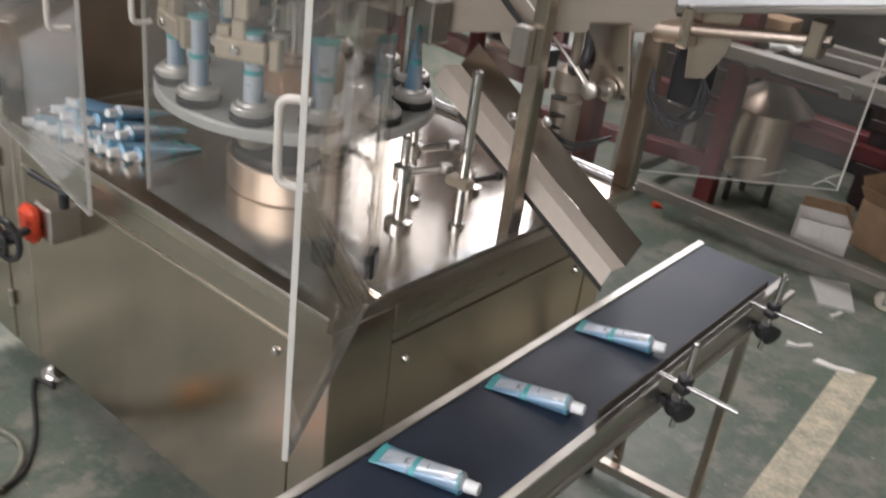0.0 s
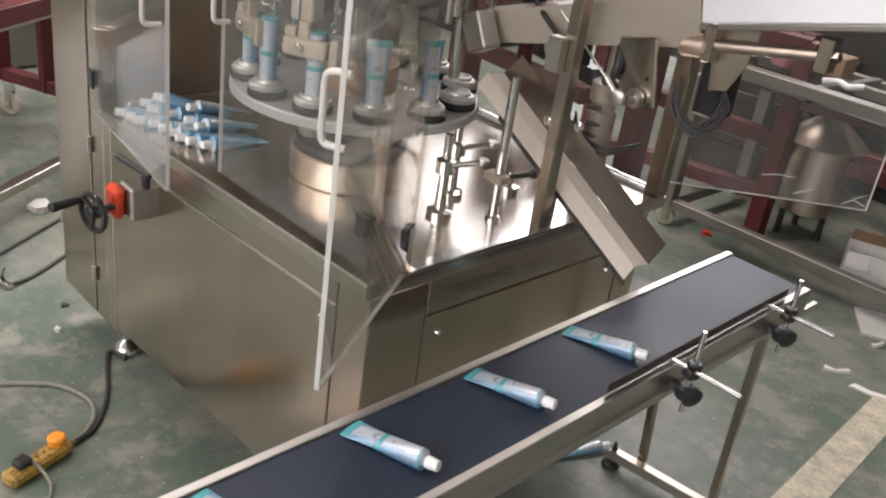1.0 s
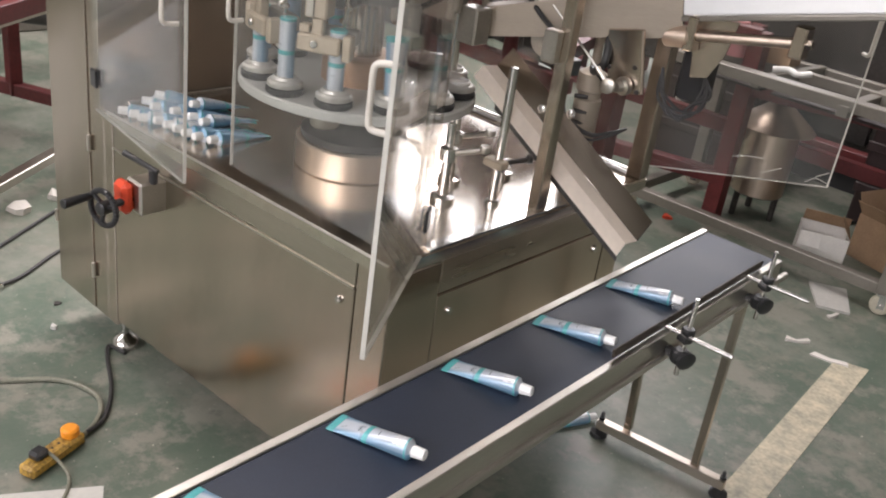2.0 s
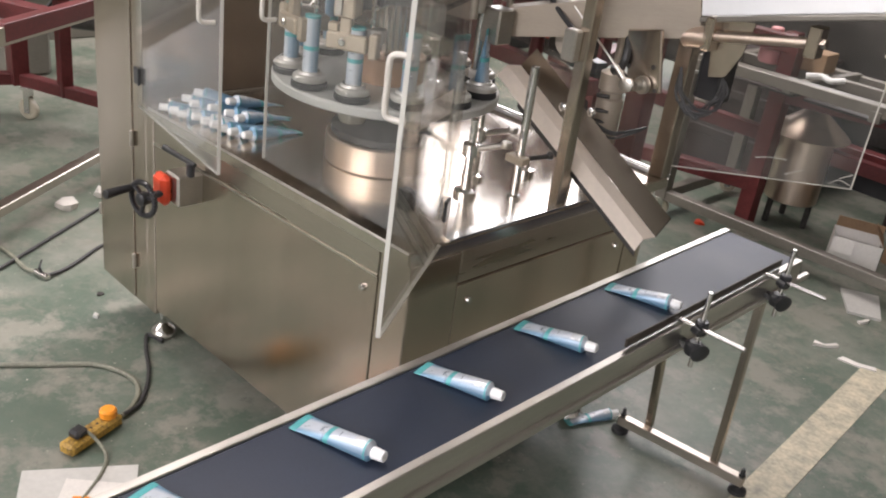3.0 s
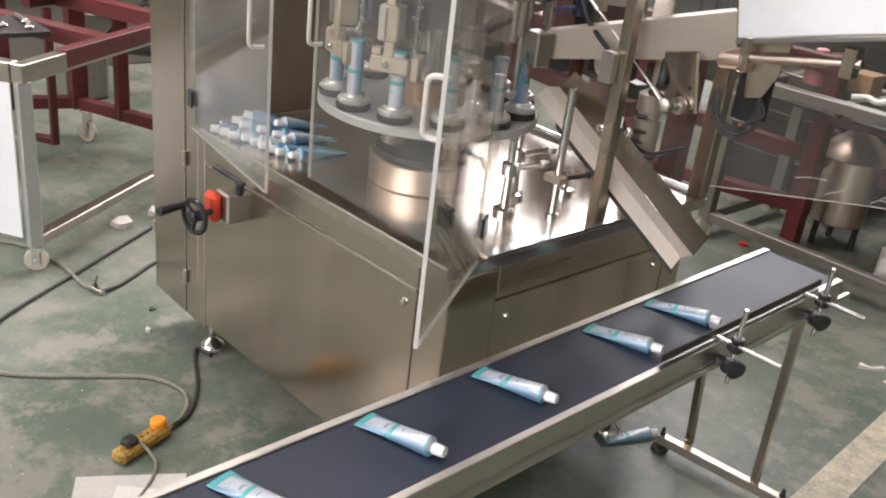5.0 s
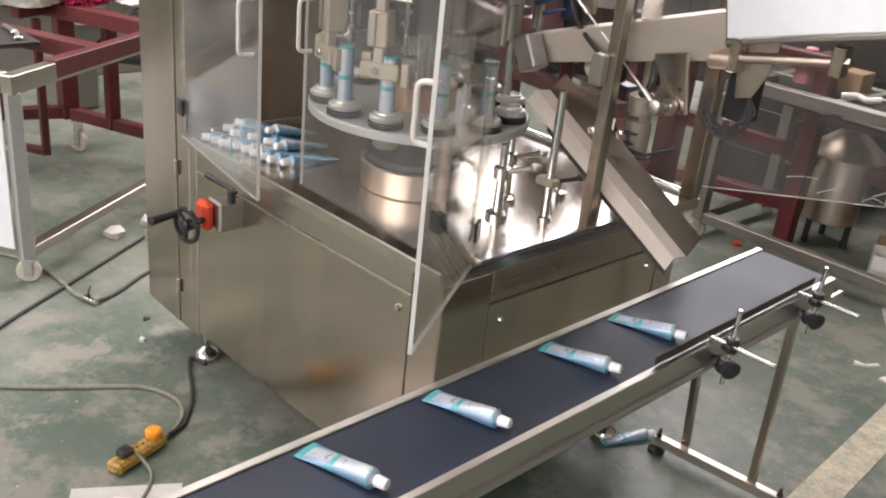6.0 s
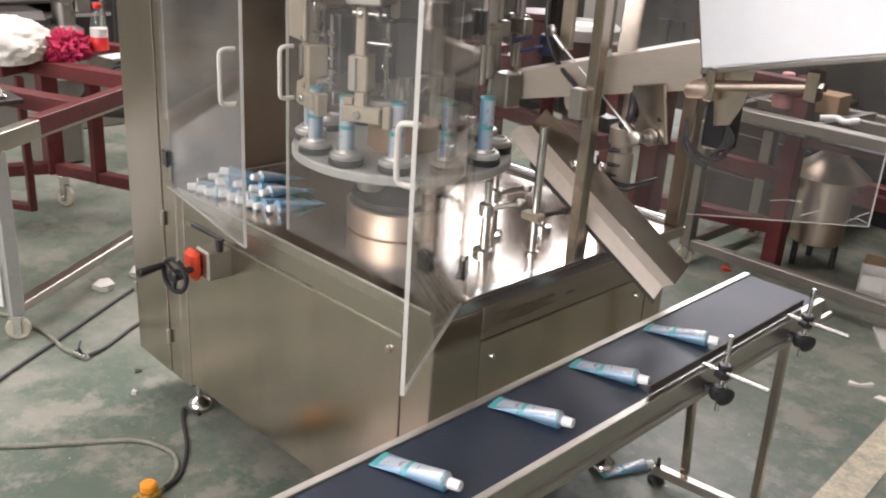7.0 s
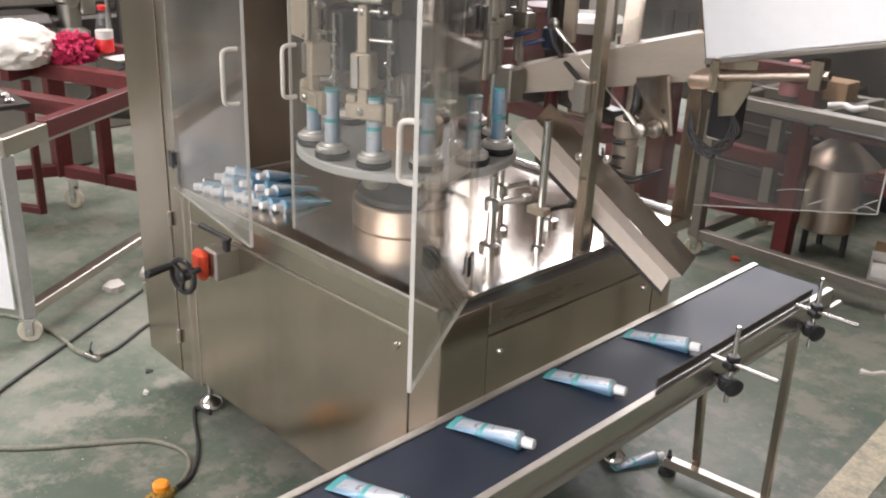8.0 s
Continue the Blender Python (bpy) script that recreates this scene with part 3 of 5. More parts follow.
        rod(bm, (rr * math.cos(a0), rr * math.sin(a0), 0), (rr * math.cos(a1), rr * math.sin(a1), 0), 0.008, 8)
    for k in range(3):
        a = radians(120 * k + 20)
        rod(bm, (0, 0, -0.005), (rr * math.cos(a), rr * math.sin(a), 0), 0.006, 8)
    lathe(bm, [(0.016, -0.03), (0.018, -0.02), (0.018, 0.012), (0.012, 0.016)], 14)
    bmesh.ops.transform(bm, matrix=wheel_at, verts=bm.verts)
    wheel = part("handwheel", bm, BLACKP, mc, "black three-spoke handwheel")
    bm = bm_new()
    rod(bm, (-0.045, 0.02, 0.0), (-0.045, 0.02, 0.085), 0.010, 12, 0.013)
    bmesh.ops.transform(bm, matrix=wheel_at, verts=bm.verts)
    part("grip", bm, BLACKP, wheel)
    bm = bm_new()
    rod(bm, (hx - 0.900, -0.196, hz + 0.655), (hx - 0.908, -0.112, hz + 0.662), 0.010, 12)
    part("wheel_shaft", bm, BLACKP, mc)
    bm = bm_new()
    rod(bm, (hx - 0.875, -0.07, hz + 0.706), (hx - 0.875, -0.07, hz + 0.745), 0.012, 12)
    rod(bm, (hx - 0.86, -0.065, hz + 0.742), (hx - 0.975, -0.095, hz + 0.762), 0.007, 10, 0.009)
    part("clamp_lever", bm, BLACKP, mc, "black clamp lever")
    # drum and column
    bm = bm_new()
    lathe(bm, [(0.142, TOP), (0.146, TOP + 0.004), (0.146, TOP + 0.070), (0.142, TOP + 0.074), (0.10, TOP + 0.074)], 48, Matrix.Translation((AX, AY, 0)))
    part("drum", bm, TURNED, mc, "turned steel drum under the turntable")
    bm = bm_new()
    lathe(bm, [(0.130, TOP + 0.074), (0.134, TOP + 0.078), (0.134, TOP + 0.094), (0.10, TOP + 0.112), (0.085, TOP + 0.135), (0.07, TOP + 0.14), (0.07, DZ - 0.028)], 36, Matrix.Translation((AX, AY, 0)))
    part("drum_collar", bm, DARKM, mc)
    bm = bm_new()
    rod(bm, (AX, AY, DZ), (AX, AY, 1.80), 0.050, 24)
    part("centre_column", bm, STEEL, mc)
    # drum added to fill the dark brown area between the jaw heads
    bm = bm_new()
    lathe(bm, [(0.14, 1.268), (0.172, 1.272), (0.172, 1.40), (0.150, 1.41), (0.150, 1.52), (0.06, 1.53)], 40, Matrix.Translation((AX, AY, 0)))
    part("head_drum", bm, DARKB, mc, "dark drum added to fill the dark brown area behind the heads")
    for a in (-62, -20):
        bm = bm_new()
        x, y = AX + 0.215 * math.cos(radians(a)), AY + 0.215 * math.sin(radians(a))
        lathe(bm, [(0.030, DZ - 0.062), (0.034, DZ - 0.055), (0.034, DZ - 0.032), (0.028, DZ - 0.026)], 20, Matrix.Translation((x, y, 0)))
        part("cam_roller", bm, CAST, mc)
    return mc


MACHINE = machine()


def turntable(mc):
    bm = bm_new()
    lathe(bm, [(0.284, -0.027), (0.294, -0.022), (0.294, -0.004), (0.290, 0.0), (0.05, 0.0)], 72)
    tt = part("turntable", bm, DISC, mc, "pale satin turntable disc", local=True)
    tt.matrix_basis = place(mc).inverted() @ Matrix.Translation((AX, AY, DZ))
    bm = bm_new()
    lathe(bm, [(0.095, 0.0), (0.095, 0.062), (0.090, 0.067), (0.05, 0.067)], 32)
    part("hub", bm, COPPER, tt, "brown bronze hub", local=True)
    ring, cup = None, None
    for k in range(12):
        a = radians(30 * k)
        m = Matrix.Translation((0.248 * math.cos(a), 0.248 * math.sin(a), 0)) @ Matrix.Rotation(a, 4, "Z")
        if ring is None:
            bm = bm_new()
            lathe(bm, [(0.040, 0.0), (0.0435, 0.003), (0.0435, 0.014), (0.040, 0.017)], 28)
            ring = part("rubber_ring", bm, BLACK, tt, local=True)
            bm = bm_new()
            lathe(bm, [(0.039, 0.0165), (0.0405, 0.019), (0.0405, 0.028), (0.037, 0.032), (0.030, 0.033), (0.028, 0.040), (0.0245, 0.041), (0.0235, 0.034)], 28)
            rod(bm, (0.038, 0, 0.024), (0.043, 0, 0.024), 0.004, 8)
            cup = part("tube_cup", bm, CUPM, tt, local=True)
            o, c = ring, cup
        else:
            o, c = new("rubber_ring", ring.data), new("tube_cup", cup.data)
            o.parent = c.parent = tt
        o.matrix_basis = m
        c.matrix_basis = m
    return tt


TURNTABLE = turntable(MACHINE)


def crimp_head(mc, angle, full=True):
    """A jaw head hanging from the deck over one cup; x runs outward."""
    m = Matrix.Translation((AX, AY, -0.015)) @ Matrix.Rotation(radians(angle), 4, "Z") @ Matrix.Translation((-0.016, 0, 0))

    def add(name, bm, material, parent, label=""):
        bmesh.ops.transform(bm, matrix=m, verts=bm.verts[:])
        return part(name, bm, material, parent, label)

    bm = bm_new()
    box(bm, 0.235, 0.290, -0.052, -0.002, 1.262, 1.345, 0.004)
    head = add("jaw_head", bm, TAN, mc, "tan alloy crimping jaw head")
    bm = bm_new()
    box(bm, 0.292, 0.296, -0.046, -0.030, 1.266, 1.340, 0.001)
    add("cover_strip", bm, CAST, head)
    bm = bm_new()
    box(bm, 0.262, 0.285, -0.036, -0.012, 1.345, 1.455, 0.003)
    add("link", bm, TAN, head)
    bm = bm_new()
    box(bm, 0.262, 0.285, -0.036, -0.010, 1.195, 1.262, 0.003)
    add("link", bm, TAN, head)
    bm = bm_new()
    for dy, dz in ((-0.050, 1.440), (-0.038, 1.375)):
        rod(bm, (0.27, dy, dz), (0.27, dy + 0.085, dz), 0.005, 10)
    lathe(bm, [(0.010, 0), (0.013, 0.003), (0.013, 0.009), (0.010, 0.012)], 14, along((0.274, 0.01, 1.44), (0.274, 0.05, 1.44)))
    lathe(bm, [(0.010, 0), (0.015, 0.003), (0.015, 0.011), (0.010, 0.014)], 14, along((0.274, -0.032, 1.44), (0.274, 0.02, 1.44)))
    add("roller_pin", bm, CAST, head)
    bm = bm_new()
    box(bm, 0.272, 0.296, -0.064, 0.034, 1.190, 1.228, 0.004)
    box(bm, 0.262, 0.292, 0.038, 0.058, 1.180, 1.236, 0.003)
    box(bm, 0.262, 0.286, -0.064, -0.040, 1.228, 1.246, 0.002)
    add("jaw", bm, TAN, head, "tan alloy crimping jaw")
    bm = bm_new()
    box(bm, 0.215, 0.250, -0.060, 0.055, 1.205, 1.240, 0.004)
    add("jaw", bm, CAST, head, "steel crimping jaw")
    bm = bm_new()
    lathe(bm, [(0.009, 0), (0.009, 0.006), (0.007, 0.008)], 12, along((0.296, -0.023, 1.210), (0.31, -0.023, 1.210)))
    add("bolt", bm, BRIGHT, head)
    bm = bm_new()
    box(bm, 0.10, 0.225, -0.045, 0.030, 1.275, 1.42, 0.006)
    add("slide_block", bm, DARKM, head)
    bm = bm_new()
    for k in range(5):
        z = 1.25 + 0.03 * k
        lathe(bm, [(0.006, 0), (0.011, 0.004), (0.011, 0.010), (0.006, 0.014)], 10, Matrix.Translation((0.24, 0.022 + 0.008 * (k % 2), z)))
    rod(bm, (0.24, 0.026, 1.24), (0.24, 0.026, 1.42), 0.005, 8)
    add("spring_stack", bm, BRIGHT, head)
    bm = bm_new()
    box(bm, 0.19, 0.30, -0.058, 0.032, 1.46, 1.56, 0.005)
    rod(bm, (0.24, -0.012, 1.56), (0.24, -0.012, 1.80), 0.016, 14)
    box(bm, 0.252, 0.268, -0.030, -0.018, 1.44, 1.47, 0.002)
    add("head_carrier", bm, CAST, head)
    if full:
        bm = bm_new()
        box(bm, 0.292, 0.302, -0.105, 0.0, 1.352, 1.462, 0.003)
        plate = add("side_plate", bm, TAN, head)
        for dy in (-0.095, -0.012):
            for z in (1.362, 1.452):
                bm = bm_new()
                lathe(bm, [(0.005, 0), (0.005, 0.003), (0.003, 0.004)], 8, along((0.302, dy, z), (0.31, dy, z)))
                add("bolt", bm, BRIGHT, head)


crimp_head(MACHINE, -60, False)
crimp_head(MACHINE, -102, True)
crimp_head(MACHINE, -136, False)
crimp_head(MACHINE, 150, False)


def head_extras(mc):
    """Drop tubes, rods and fittings round the column."""
    bm = bm_new()
    lathe(bm, [(0.022, 1.22), (0.030, 1.235), (0.030, 1.80)], 18, Matrix.Translation((-0.345, 0.30, 0)))
    part("filling_nozzle", bm, STEEL, mc)
    bm = bm_new()
    box(bm, -0.40, -0.36, 0.165, 0.195, 1.33, 1.47, 0.003)
    part("guide_block", bm, TAN, mc)
    bm = bm_new()
    rod(bm, (-0.385, 0.18, 1.47), (-0.385, 0.18, 1.80), 0.013, 14)
    part("guide_rod", bm, CARD, mc, "copper-coloured rod")
    for x, y, r in ((-0.30, 0.46, 0.012), (-0.27, 0.40, 0.016), (-0.36, 0.60, 0.014), (-0.22, 0.33, 0.010), (-0.30, 0.545, 0.009)):
        bm = bm_new()
        rod(bm, (x, y, 1.26), (x, y, 1.80), r, 12)
        box(bm, x - 0.03, x + 0.03, y - 0.018, y + 0.018, 1.36, 1.40, 0.004)
        part("drop_rod", bm, CAST, mc)
    bm = bm_new()
    rod(bm, (-0.29, 0.44, 1.11), (-0.29, 0.44, 1.27), 0.014, 14)
    part("pusher_rod", bm, BRIGHT, mc)
    for (x, y, z0) in ((-0.245, 0.44, 0.0), (-0.17, 0.335, 0.0)):
        bm = bm_new()
        lathe(bm, [(0.030, TOP), (0.030, TOP + 0.012), (0.014, TOP + 0.016), (0.012, TOP + 0.10), (0.022, TOP + 0.105), (0.022, TOP + 0.135), (0.010, TOP + 0.14), (0.010, DZ - 0.03)], 18, Matrix.Translation((x, y, 0)))
        part("lift_rod", bm, BRIGHT, mc)
        bm = bm_new()
        rod(bm, (x, y, TOP + 0.12), (x + 0.085, y + 0.025, TOP + 0.155), 0.007, 10)
        lathe(bm, [(0.012, -0.008), (0.014, -0.004), (0.014, 0.004), (0.012, 0.008)], 12, Matrix.Translation((x + 0.088, y + 0.026, TOP + 0.157)))
        part("link_arm", bm, CAST, mc)
    bm = bm_new()
    lathe(bm, [(0.026, TOP), (0.026, TOP + 0.014), (0.010, TOP + 0.018), (0.010, TOP + 0.05)], 18, Matrix.Translation((-0.20, 0.60, 0)))
    part("boss", bm, BRIGHT, mc)
    # sensor post with clamp
    bm = bm_new()
    rod(bm, (-0.092, 0.433, TOP), (-0.092, 0.433, 1.172), 0.011, 16)
    post = part("sensor_post", bm, BRIGHT, mc, "bright steel clamp post")
    bm = bm_new()
    lathe(bm, [(0.018, TOP), (0.018, TOP + 0.008), (0.012, TOP + 0.012)], 16, Matrix.Translation((-0.092, 0.433, 0)))
    part("base_ring", bm, BRIGHT, post)
    bm = bm_new()
    box(bm, -0.125, -0.068, 0.412, 0.445, 0.925, 0.945, 0.003)
    part("clamp", bm, TAN, post, "tan clamp block")
    bm = bm_new()
    rod(bm, (-0.085, 0.43, 0.937), (-0.055, 0.50, 0.945), 0.006, 10)
    lathe(bm, [(0.008, 0), (0.011, 0.003), (0.011, 0.012), (0.008, 0.014)], 10, along((-0.057, 0.497, 0.945), (-0.048, 0.52, 0.948)))
    part("clamp_screw", bm, DARKM, post)


head_extras(MACHINE)


def chute(mc):
    """Sloping discharge channel with a raised far side."""
    lo, hi = Vector((0.184, 0.605, 0.761)), Vector((-0.252, 0.485, 1.102))
    sec = [(0.0, 0.0), (0.030, 0.024), (0.085, 0.018), (0.140, 0.056)]
    th = 0.003
    bm = bm_new()
    d = hi - lo
    out = [lo + Vector((0, a, b)) for a, b in sec] + [lo + Vector((0, a, b - th)) for a, b in sec[::-1]]
    prism(bm, out[:3] + out[5:], (0, 0, 0), d)
    ch = part("discharge_chute", bm, CHUTEM, mc, "sloping brushed steel discharge chute")
    bm = bm_new()
    sec2 = [lo + Vector((0, a, b)) for a, b in ((0.0865, 0.019), (0.140, 0.058), (0.144, 0.055), (0.0895, 0.015))]
    prism(bm, sec2, (0, 0, 0), d)
    part("side_wall", bm, STEEL, ch)
    bm = bm_new()
    prism(bm, [lo + Vector(q) for q in ((0.0, 0.0, -0.004), (0.0, 0.003, -0.004), (0.0, 0.003, -0.018), (0.0, 0.0, -0.018))], (0, 0, 0), d * 0.85)
    part("stiffener", bm, DARKM, ch)
    bm = bm_new()
    bar(bm, (-0.03, 0.565, 0.83), (-0.03, 0.565, 0.93), 0.02, 0.006)
    part("bracket", bm, STEEL, ch)
    return ch


chute(MACHINE)


def infeed(mc):
    bm = bm_new()
    m = Matrix.Translation((-0.235, 0.475, 1.246)) @ Matrix.Rotation(radians(35), 4, "Z") @ Matrix.Rotation(radians(-12), 4, "Y")
    prism(bm, [m @ Vector(q) for q in ((0.0, 0.0, -0.040), (0.46, 0.0, -0.066), (0.46, 0.0, 0.052), (0.0, 0.0, 0.030))], (0, 0, 0), (m.to_3x3() @ Vector((0, 0.06, 0))))
    bmesh.ops.bevel(bm, geom=bm.edges[:], offset=0.002, segments=2, affect="EDGES")
    beam = part("infeed_beam", bm, BEAM, mc, "brushed steel infeed beam")
    bm = bm_new()
    prism(bm, [m @ Vector(q) for q in ((0.20, 0.028, 0.040), (0.46, 0.028, 0.052), (0.46, 0.028, 0.22), (0.235, 0.028, 0.22))], (0, 0, 0), (0, 0.005, 0))
    part("side_window", bm, ACRYL, beam, "clear acrylic side plate")
    bm = bm_new()
    prism(bm, [m @ Vector(q) for q in ((0.197, 0.028, 0.040), (0.20, 0.028, 0.040), (0.235, 0.028, 0.22), (0.232, 0.028, 0.22))], (0, 0, 0), (0, 0.005, 0))
    part("cut_edge", bm, EDGE, beam, "bright polished acrylic edge")
    bm = bm_new()
    bar(bm, (-0.04, 0.66, 1.30), (-0.06, 0.72, 1.80), 0.05, 0.012)
    part("beam_hanger", bm, STEEL, mc)
    # mounting plate with bolts and rod end
    bm = bm_new()
    tip = Matrix.Translation((0.003, 0.650, 1.272)) @ Matrix.Rotation(radians(-13), 4, "Y")
    box(bm, 0.0, 0.096, -0.010, 0.002, -0.150, 0.0, 0.003, tip)
    pl = part("mounting_plate", bm, STEEL, mc)
    for x, z in ((0.028, 1.188), (0.097, 1.204), (0.115, 1.150)):
        bolt((x, 0.640, z), (0, -1, 0), 0.006, 0.003, pl, DARKM)
    bm = bm_new()
    lathe(bm, [(0.020, 0), (0.022, 0.004), (0.022, 0.016), (0.012, 0.018), (0.012, 0.035)], 18, along((0.085, 0.640, 1.158), (0.072, 0.58, 1.152)))
    part("bearing", bm, CAST, pl)
    bm = bm_new()
    lathe(bm, [(0.012, -0.008), (0.018, -0.005), (0.018, 0.005), (0.012, 0.008)], 16, along((0.062, 0.595, 1.155), (0.064, 0.58, 1.155)))
    rod(bm, (0.060, 0.595, 1.160), (0.026, 0.590, 1.192), 0.006, 10)
    rod(bm, (0.030, 0.590, 1.188), (-0.165, 0.555, 1.350), 0.0028, 10)
    rod(bm, (-0.155, 0.557, 1.342), (-0.190, 0.551, 1.372), 0.007, 10)
    lathe(bm, [(0.010, -0.007), (0.015, -0.004), (0.015, 0.004), (0.010, 0.007)], 14, along((-0.200, 0.550, 1.382), (-0.200, 0.53, 1.382)))
    part("tie_rod", bm, CAST, mc, "bright tie rod with rod ends")
    bm = bm_new()
    box(bm, -0.045, -0.008, 0.455, 0.484, 1.200, 1.275, 0.004)
    part("sensor_bracket", bm, CAST, mc, "small alloy bracket on the guard post")
    # roller shaft under the hopper
    bm = bm_new()
    rod(bm, (0.10, 0.74, 1.275), (0.165, 0.745, 1.285), 0.026, 18)
    rod(bm, (0.165, 0.745, 1.290), (0.400, 0.765, 1.330), 0.012, 16)
    part("hopper_shaft", bm, TURNED, mc, "bright hopper pivot shaft")
    bm = bm_new()
    box(bm, 0.155, 0.180, 0.725, 0.765, 1.255, 1.335, 0.003)
    part("shaft_bracket", bm, STEEL, mc)
    bm = bm_new()
    box(bm, 0.395, 0.425, 0.745, 0.785, 1.300, 1.370, 0.003)
    lathe(bm, [(0.012, 0), (0.012, 0.012), (0.009, 0.014)], 6, along((0.425, 0.76, 1.335), (0.45, 0.76, 1.338)))
    part("shaft_bracket", bm, STEEL, mc)
    bm = bm_new()
    prism(bm, [(0.155, 0.765, 1.33), (0.26, 0.768, 1.34), (0.245, 0.768, 1.26), (0.215, 0.768, 1.20), (0.175, 0.765, 1.19)], (0, 0, 0), (0, 0.006, 0))
    part("hanger_plate", bm, STEEL, mc)
    # white hopper side
    m = Matrix.Translation((0.135, 0.735, 1.330)) @ Matrix.Rotation(radians(-13.8), 4, "Y")
    bm = bm_new()
    box(bm, 0.0, 0.85, 0.0, 0.012, 0.0, 0.42, 0.003, m)
    hp = part("hopper_side", bm, WHITEP, mc, "plain white tube hopper side panel")
    bm = bm_new()
    box(bm, -0.004, 0.86, -0.003, 0.25, -0.014, -0.002, 0.002, m)
    part("hopper_floor", bm, GREYP, hp)
    bm = bm_new()
    box(bm, 0.0, 0.85, 0.24, 0.252, 0.0, 0.42, 0.003, m)
    part("hopper_side", bm, WHITEP, hp)
    # pneumatic cylinder and its stand
    bm = bm_new()
    lathe(bm, [(0.036, 0.60), (0.036, 1.05), (0.030, 1.055), (0.030, 1.07), (0.038, 1.075), (0.038, 1.12), (0.020, 1.13), (0.012, 1.135), (0.012, 1.24)], 24, Matrix.Translation((-0.105, 0.79, 0)))
    part("air_cylinder", bm, BEAM, mc, "satin alloy air cylinder")
    for z, x in ((1.06, -0.09), (1.02, -0.085), (0.99, -0.088)):
        bm = bm_new()
        rod(bm, (x, 0.765, z), (x - 0.03, 0.745, z), 0.006, 10)
        part("air_fitting", bm, DARKM, mc)
    rng = random.Random(13)
    for k in range(4):
        bm = bm_new()
        w = lambda v: v + rng.uniform(-0.012, 0.012)
        pipe(bm, [(-0.15, 0.745, 1.035 - 0.012 * k), (w(-0.10), 0.715, w(0.995)), (w(-0.03), 0.70, w(0.985)), (w(0.03), 0.71, w(1.01)), (0.055, 0.74, 1.025)], 0.0034, 8)
        part("air_hose", bm, CABLE, mc, "black air hose")
    for k in range(6):
        bm = bm_new()
        w = lambda v: v + rng.uniform(-0.016, 0.016)
        pipe(bm, [(0.125, 0.72, w(1.19)), (w(0.15), 0.70, w(1.145)), (w(0.19), 0.70, w(1.115)), (w(0.225), 0.72, w(1.125)), (w(0.235), 0.75, w(1.16)), (0.21, 0.775, 1.20)], 0.0036, 8)
        part("air_hose", bm, CABLE, mc, "black air hose")
    bm = bm_new()
    pipe(bm, [(-0.24, 0.58, 1.50), (-0.225, 0.56, 1.40), (-0.19, 0.55, 1.33), (-0.13, 0.54, 1.285), (-0.06, 0.52, 1.255), (-0.03, 0.50, 1.24)], 0.0065, 8)
    part("air_hose", bm, CABLE, mc, "black air hose")
    bm = bm_new()
    pipe(bm, [(0.0, 0.66, 1.27), (0.02, 0.63, 1.20), (-0.02, 0.66, 1.16), (-0.06, 0.72, 1.15), (-0.045, 0.79, 1.10)], 0.010, 8)
    part("air_hose", bm, CABLE, mc, "black corrugated hose")
    bm = bm_new()
    box(bm, 0.13, 0.20, 0.79, 0.86, 1.12, 1.26, 0.008)
    part("drive_motor", bm, BLACKP, mc, "black gear motor")
    bm = bm_new()
    bar(bm, (-0.40, 0.80, 1.24), (-0.40, 0.80, 1.80), 0.045, 0.03)
    part("rear_post", bm, DARKM, mc, "dark rear post")
    bm = bm_new()
    rod(bm, (-0.40, 0.775, 1.27), (-0.40, 0.775, 1.33), 0.022, 16)
    part("valve_body", bm, BLUEP, mc, "small blue valve body")
    bm = bm_new()
    box(bm, -0.225, -0.185, 0.615, 0.630, 1.33, 1.80, 0.003)
    part("front_hanger", bm, TAN, mc)
    bm = bm_new()
    box(bm, -0.125, -0.105, 0.675, 0.690, 1.34, 1.80, 0.003)
    part("rear_hanger", bm, STEEL, mc)
    for k in range(2):
        bm = bm_new()
        rod(bm, (-0.285 + 0.03 * k, 0.50, 1.345 - 0.02 * k), (-0.250 + 0.03 * k, 0.52, 1.358 - 0.02 * k), 0.006, 12)
        rod(bm, (-0.250 + 0.03 * k, 0.52, 1.358 - 0.02 * k), (-0.235 + 0.03 * k, 0.527, 1.363 - 0.02 * k), 0.0042, 10)
        part("air_fitting", bm, BLUEP, mc, "blue push-in air fitting")
    for y, x in ((0.70, -0.02), (0.66, -0.08)):
        bm = bm_new()
        lathe(bm, [(0.010, 0), (0.012, 0.003), (0.012, 0.010), (0.007, 0.013)], 6, along((x, y - 0.10, 1.06), (x, y - 0.12, 1.06)))
        part("hex_bolt", bm, BRIGHT, mc)
    # black crank and bearing behind the chute
    bm = bm_new()
    lathe(bm, [(0.045, 0), (0.048, 0.004), (0.048, 0.02), (0.018, 0.024), (0.018, 0.06), (0.010, 0.062)], 20, along((-0.27, 0.80, 1.165), (-0.22, 0.72, 1.165)))
    part("crank", bm, CAST, mc)
    bm = bm_new()
    box(bm, -0.36, -0.22, 0.80, 0.86, 1.12, 1.24, 0.006)
    part("bearing_block", bm, DARKM, mc)
    bm = bm_new()
    lathe(bm, [(0.022, 0.985), (0.024, 1.0), (0.020, 1.15), (0.008, 1.16)], 14, Matrix.Translation((-0.42, 0.83, 0)))
    part("oil_bottle", bm, REDP, mc, "small dark red lubricator")


infeed(MACHINE)


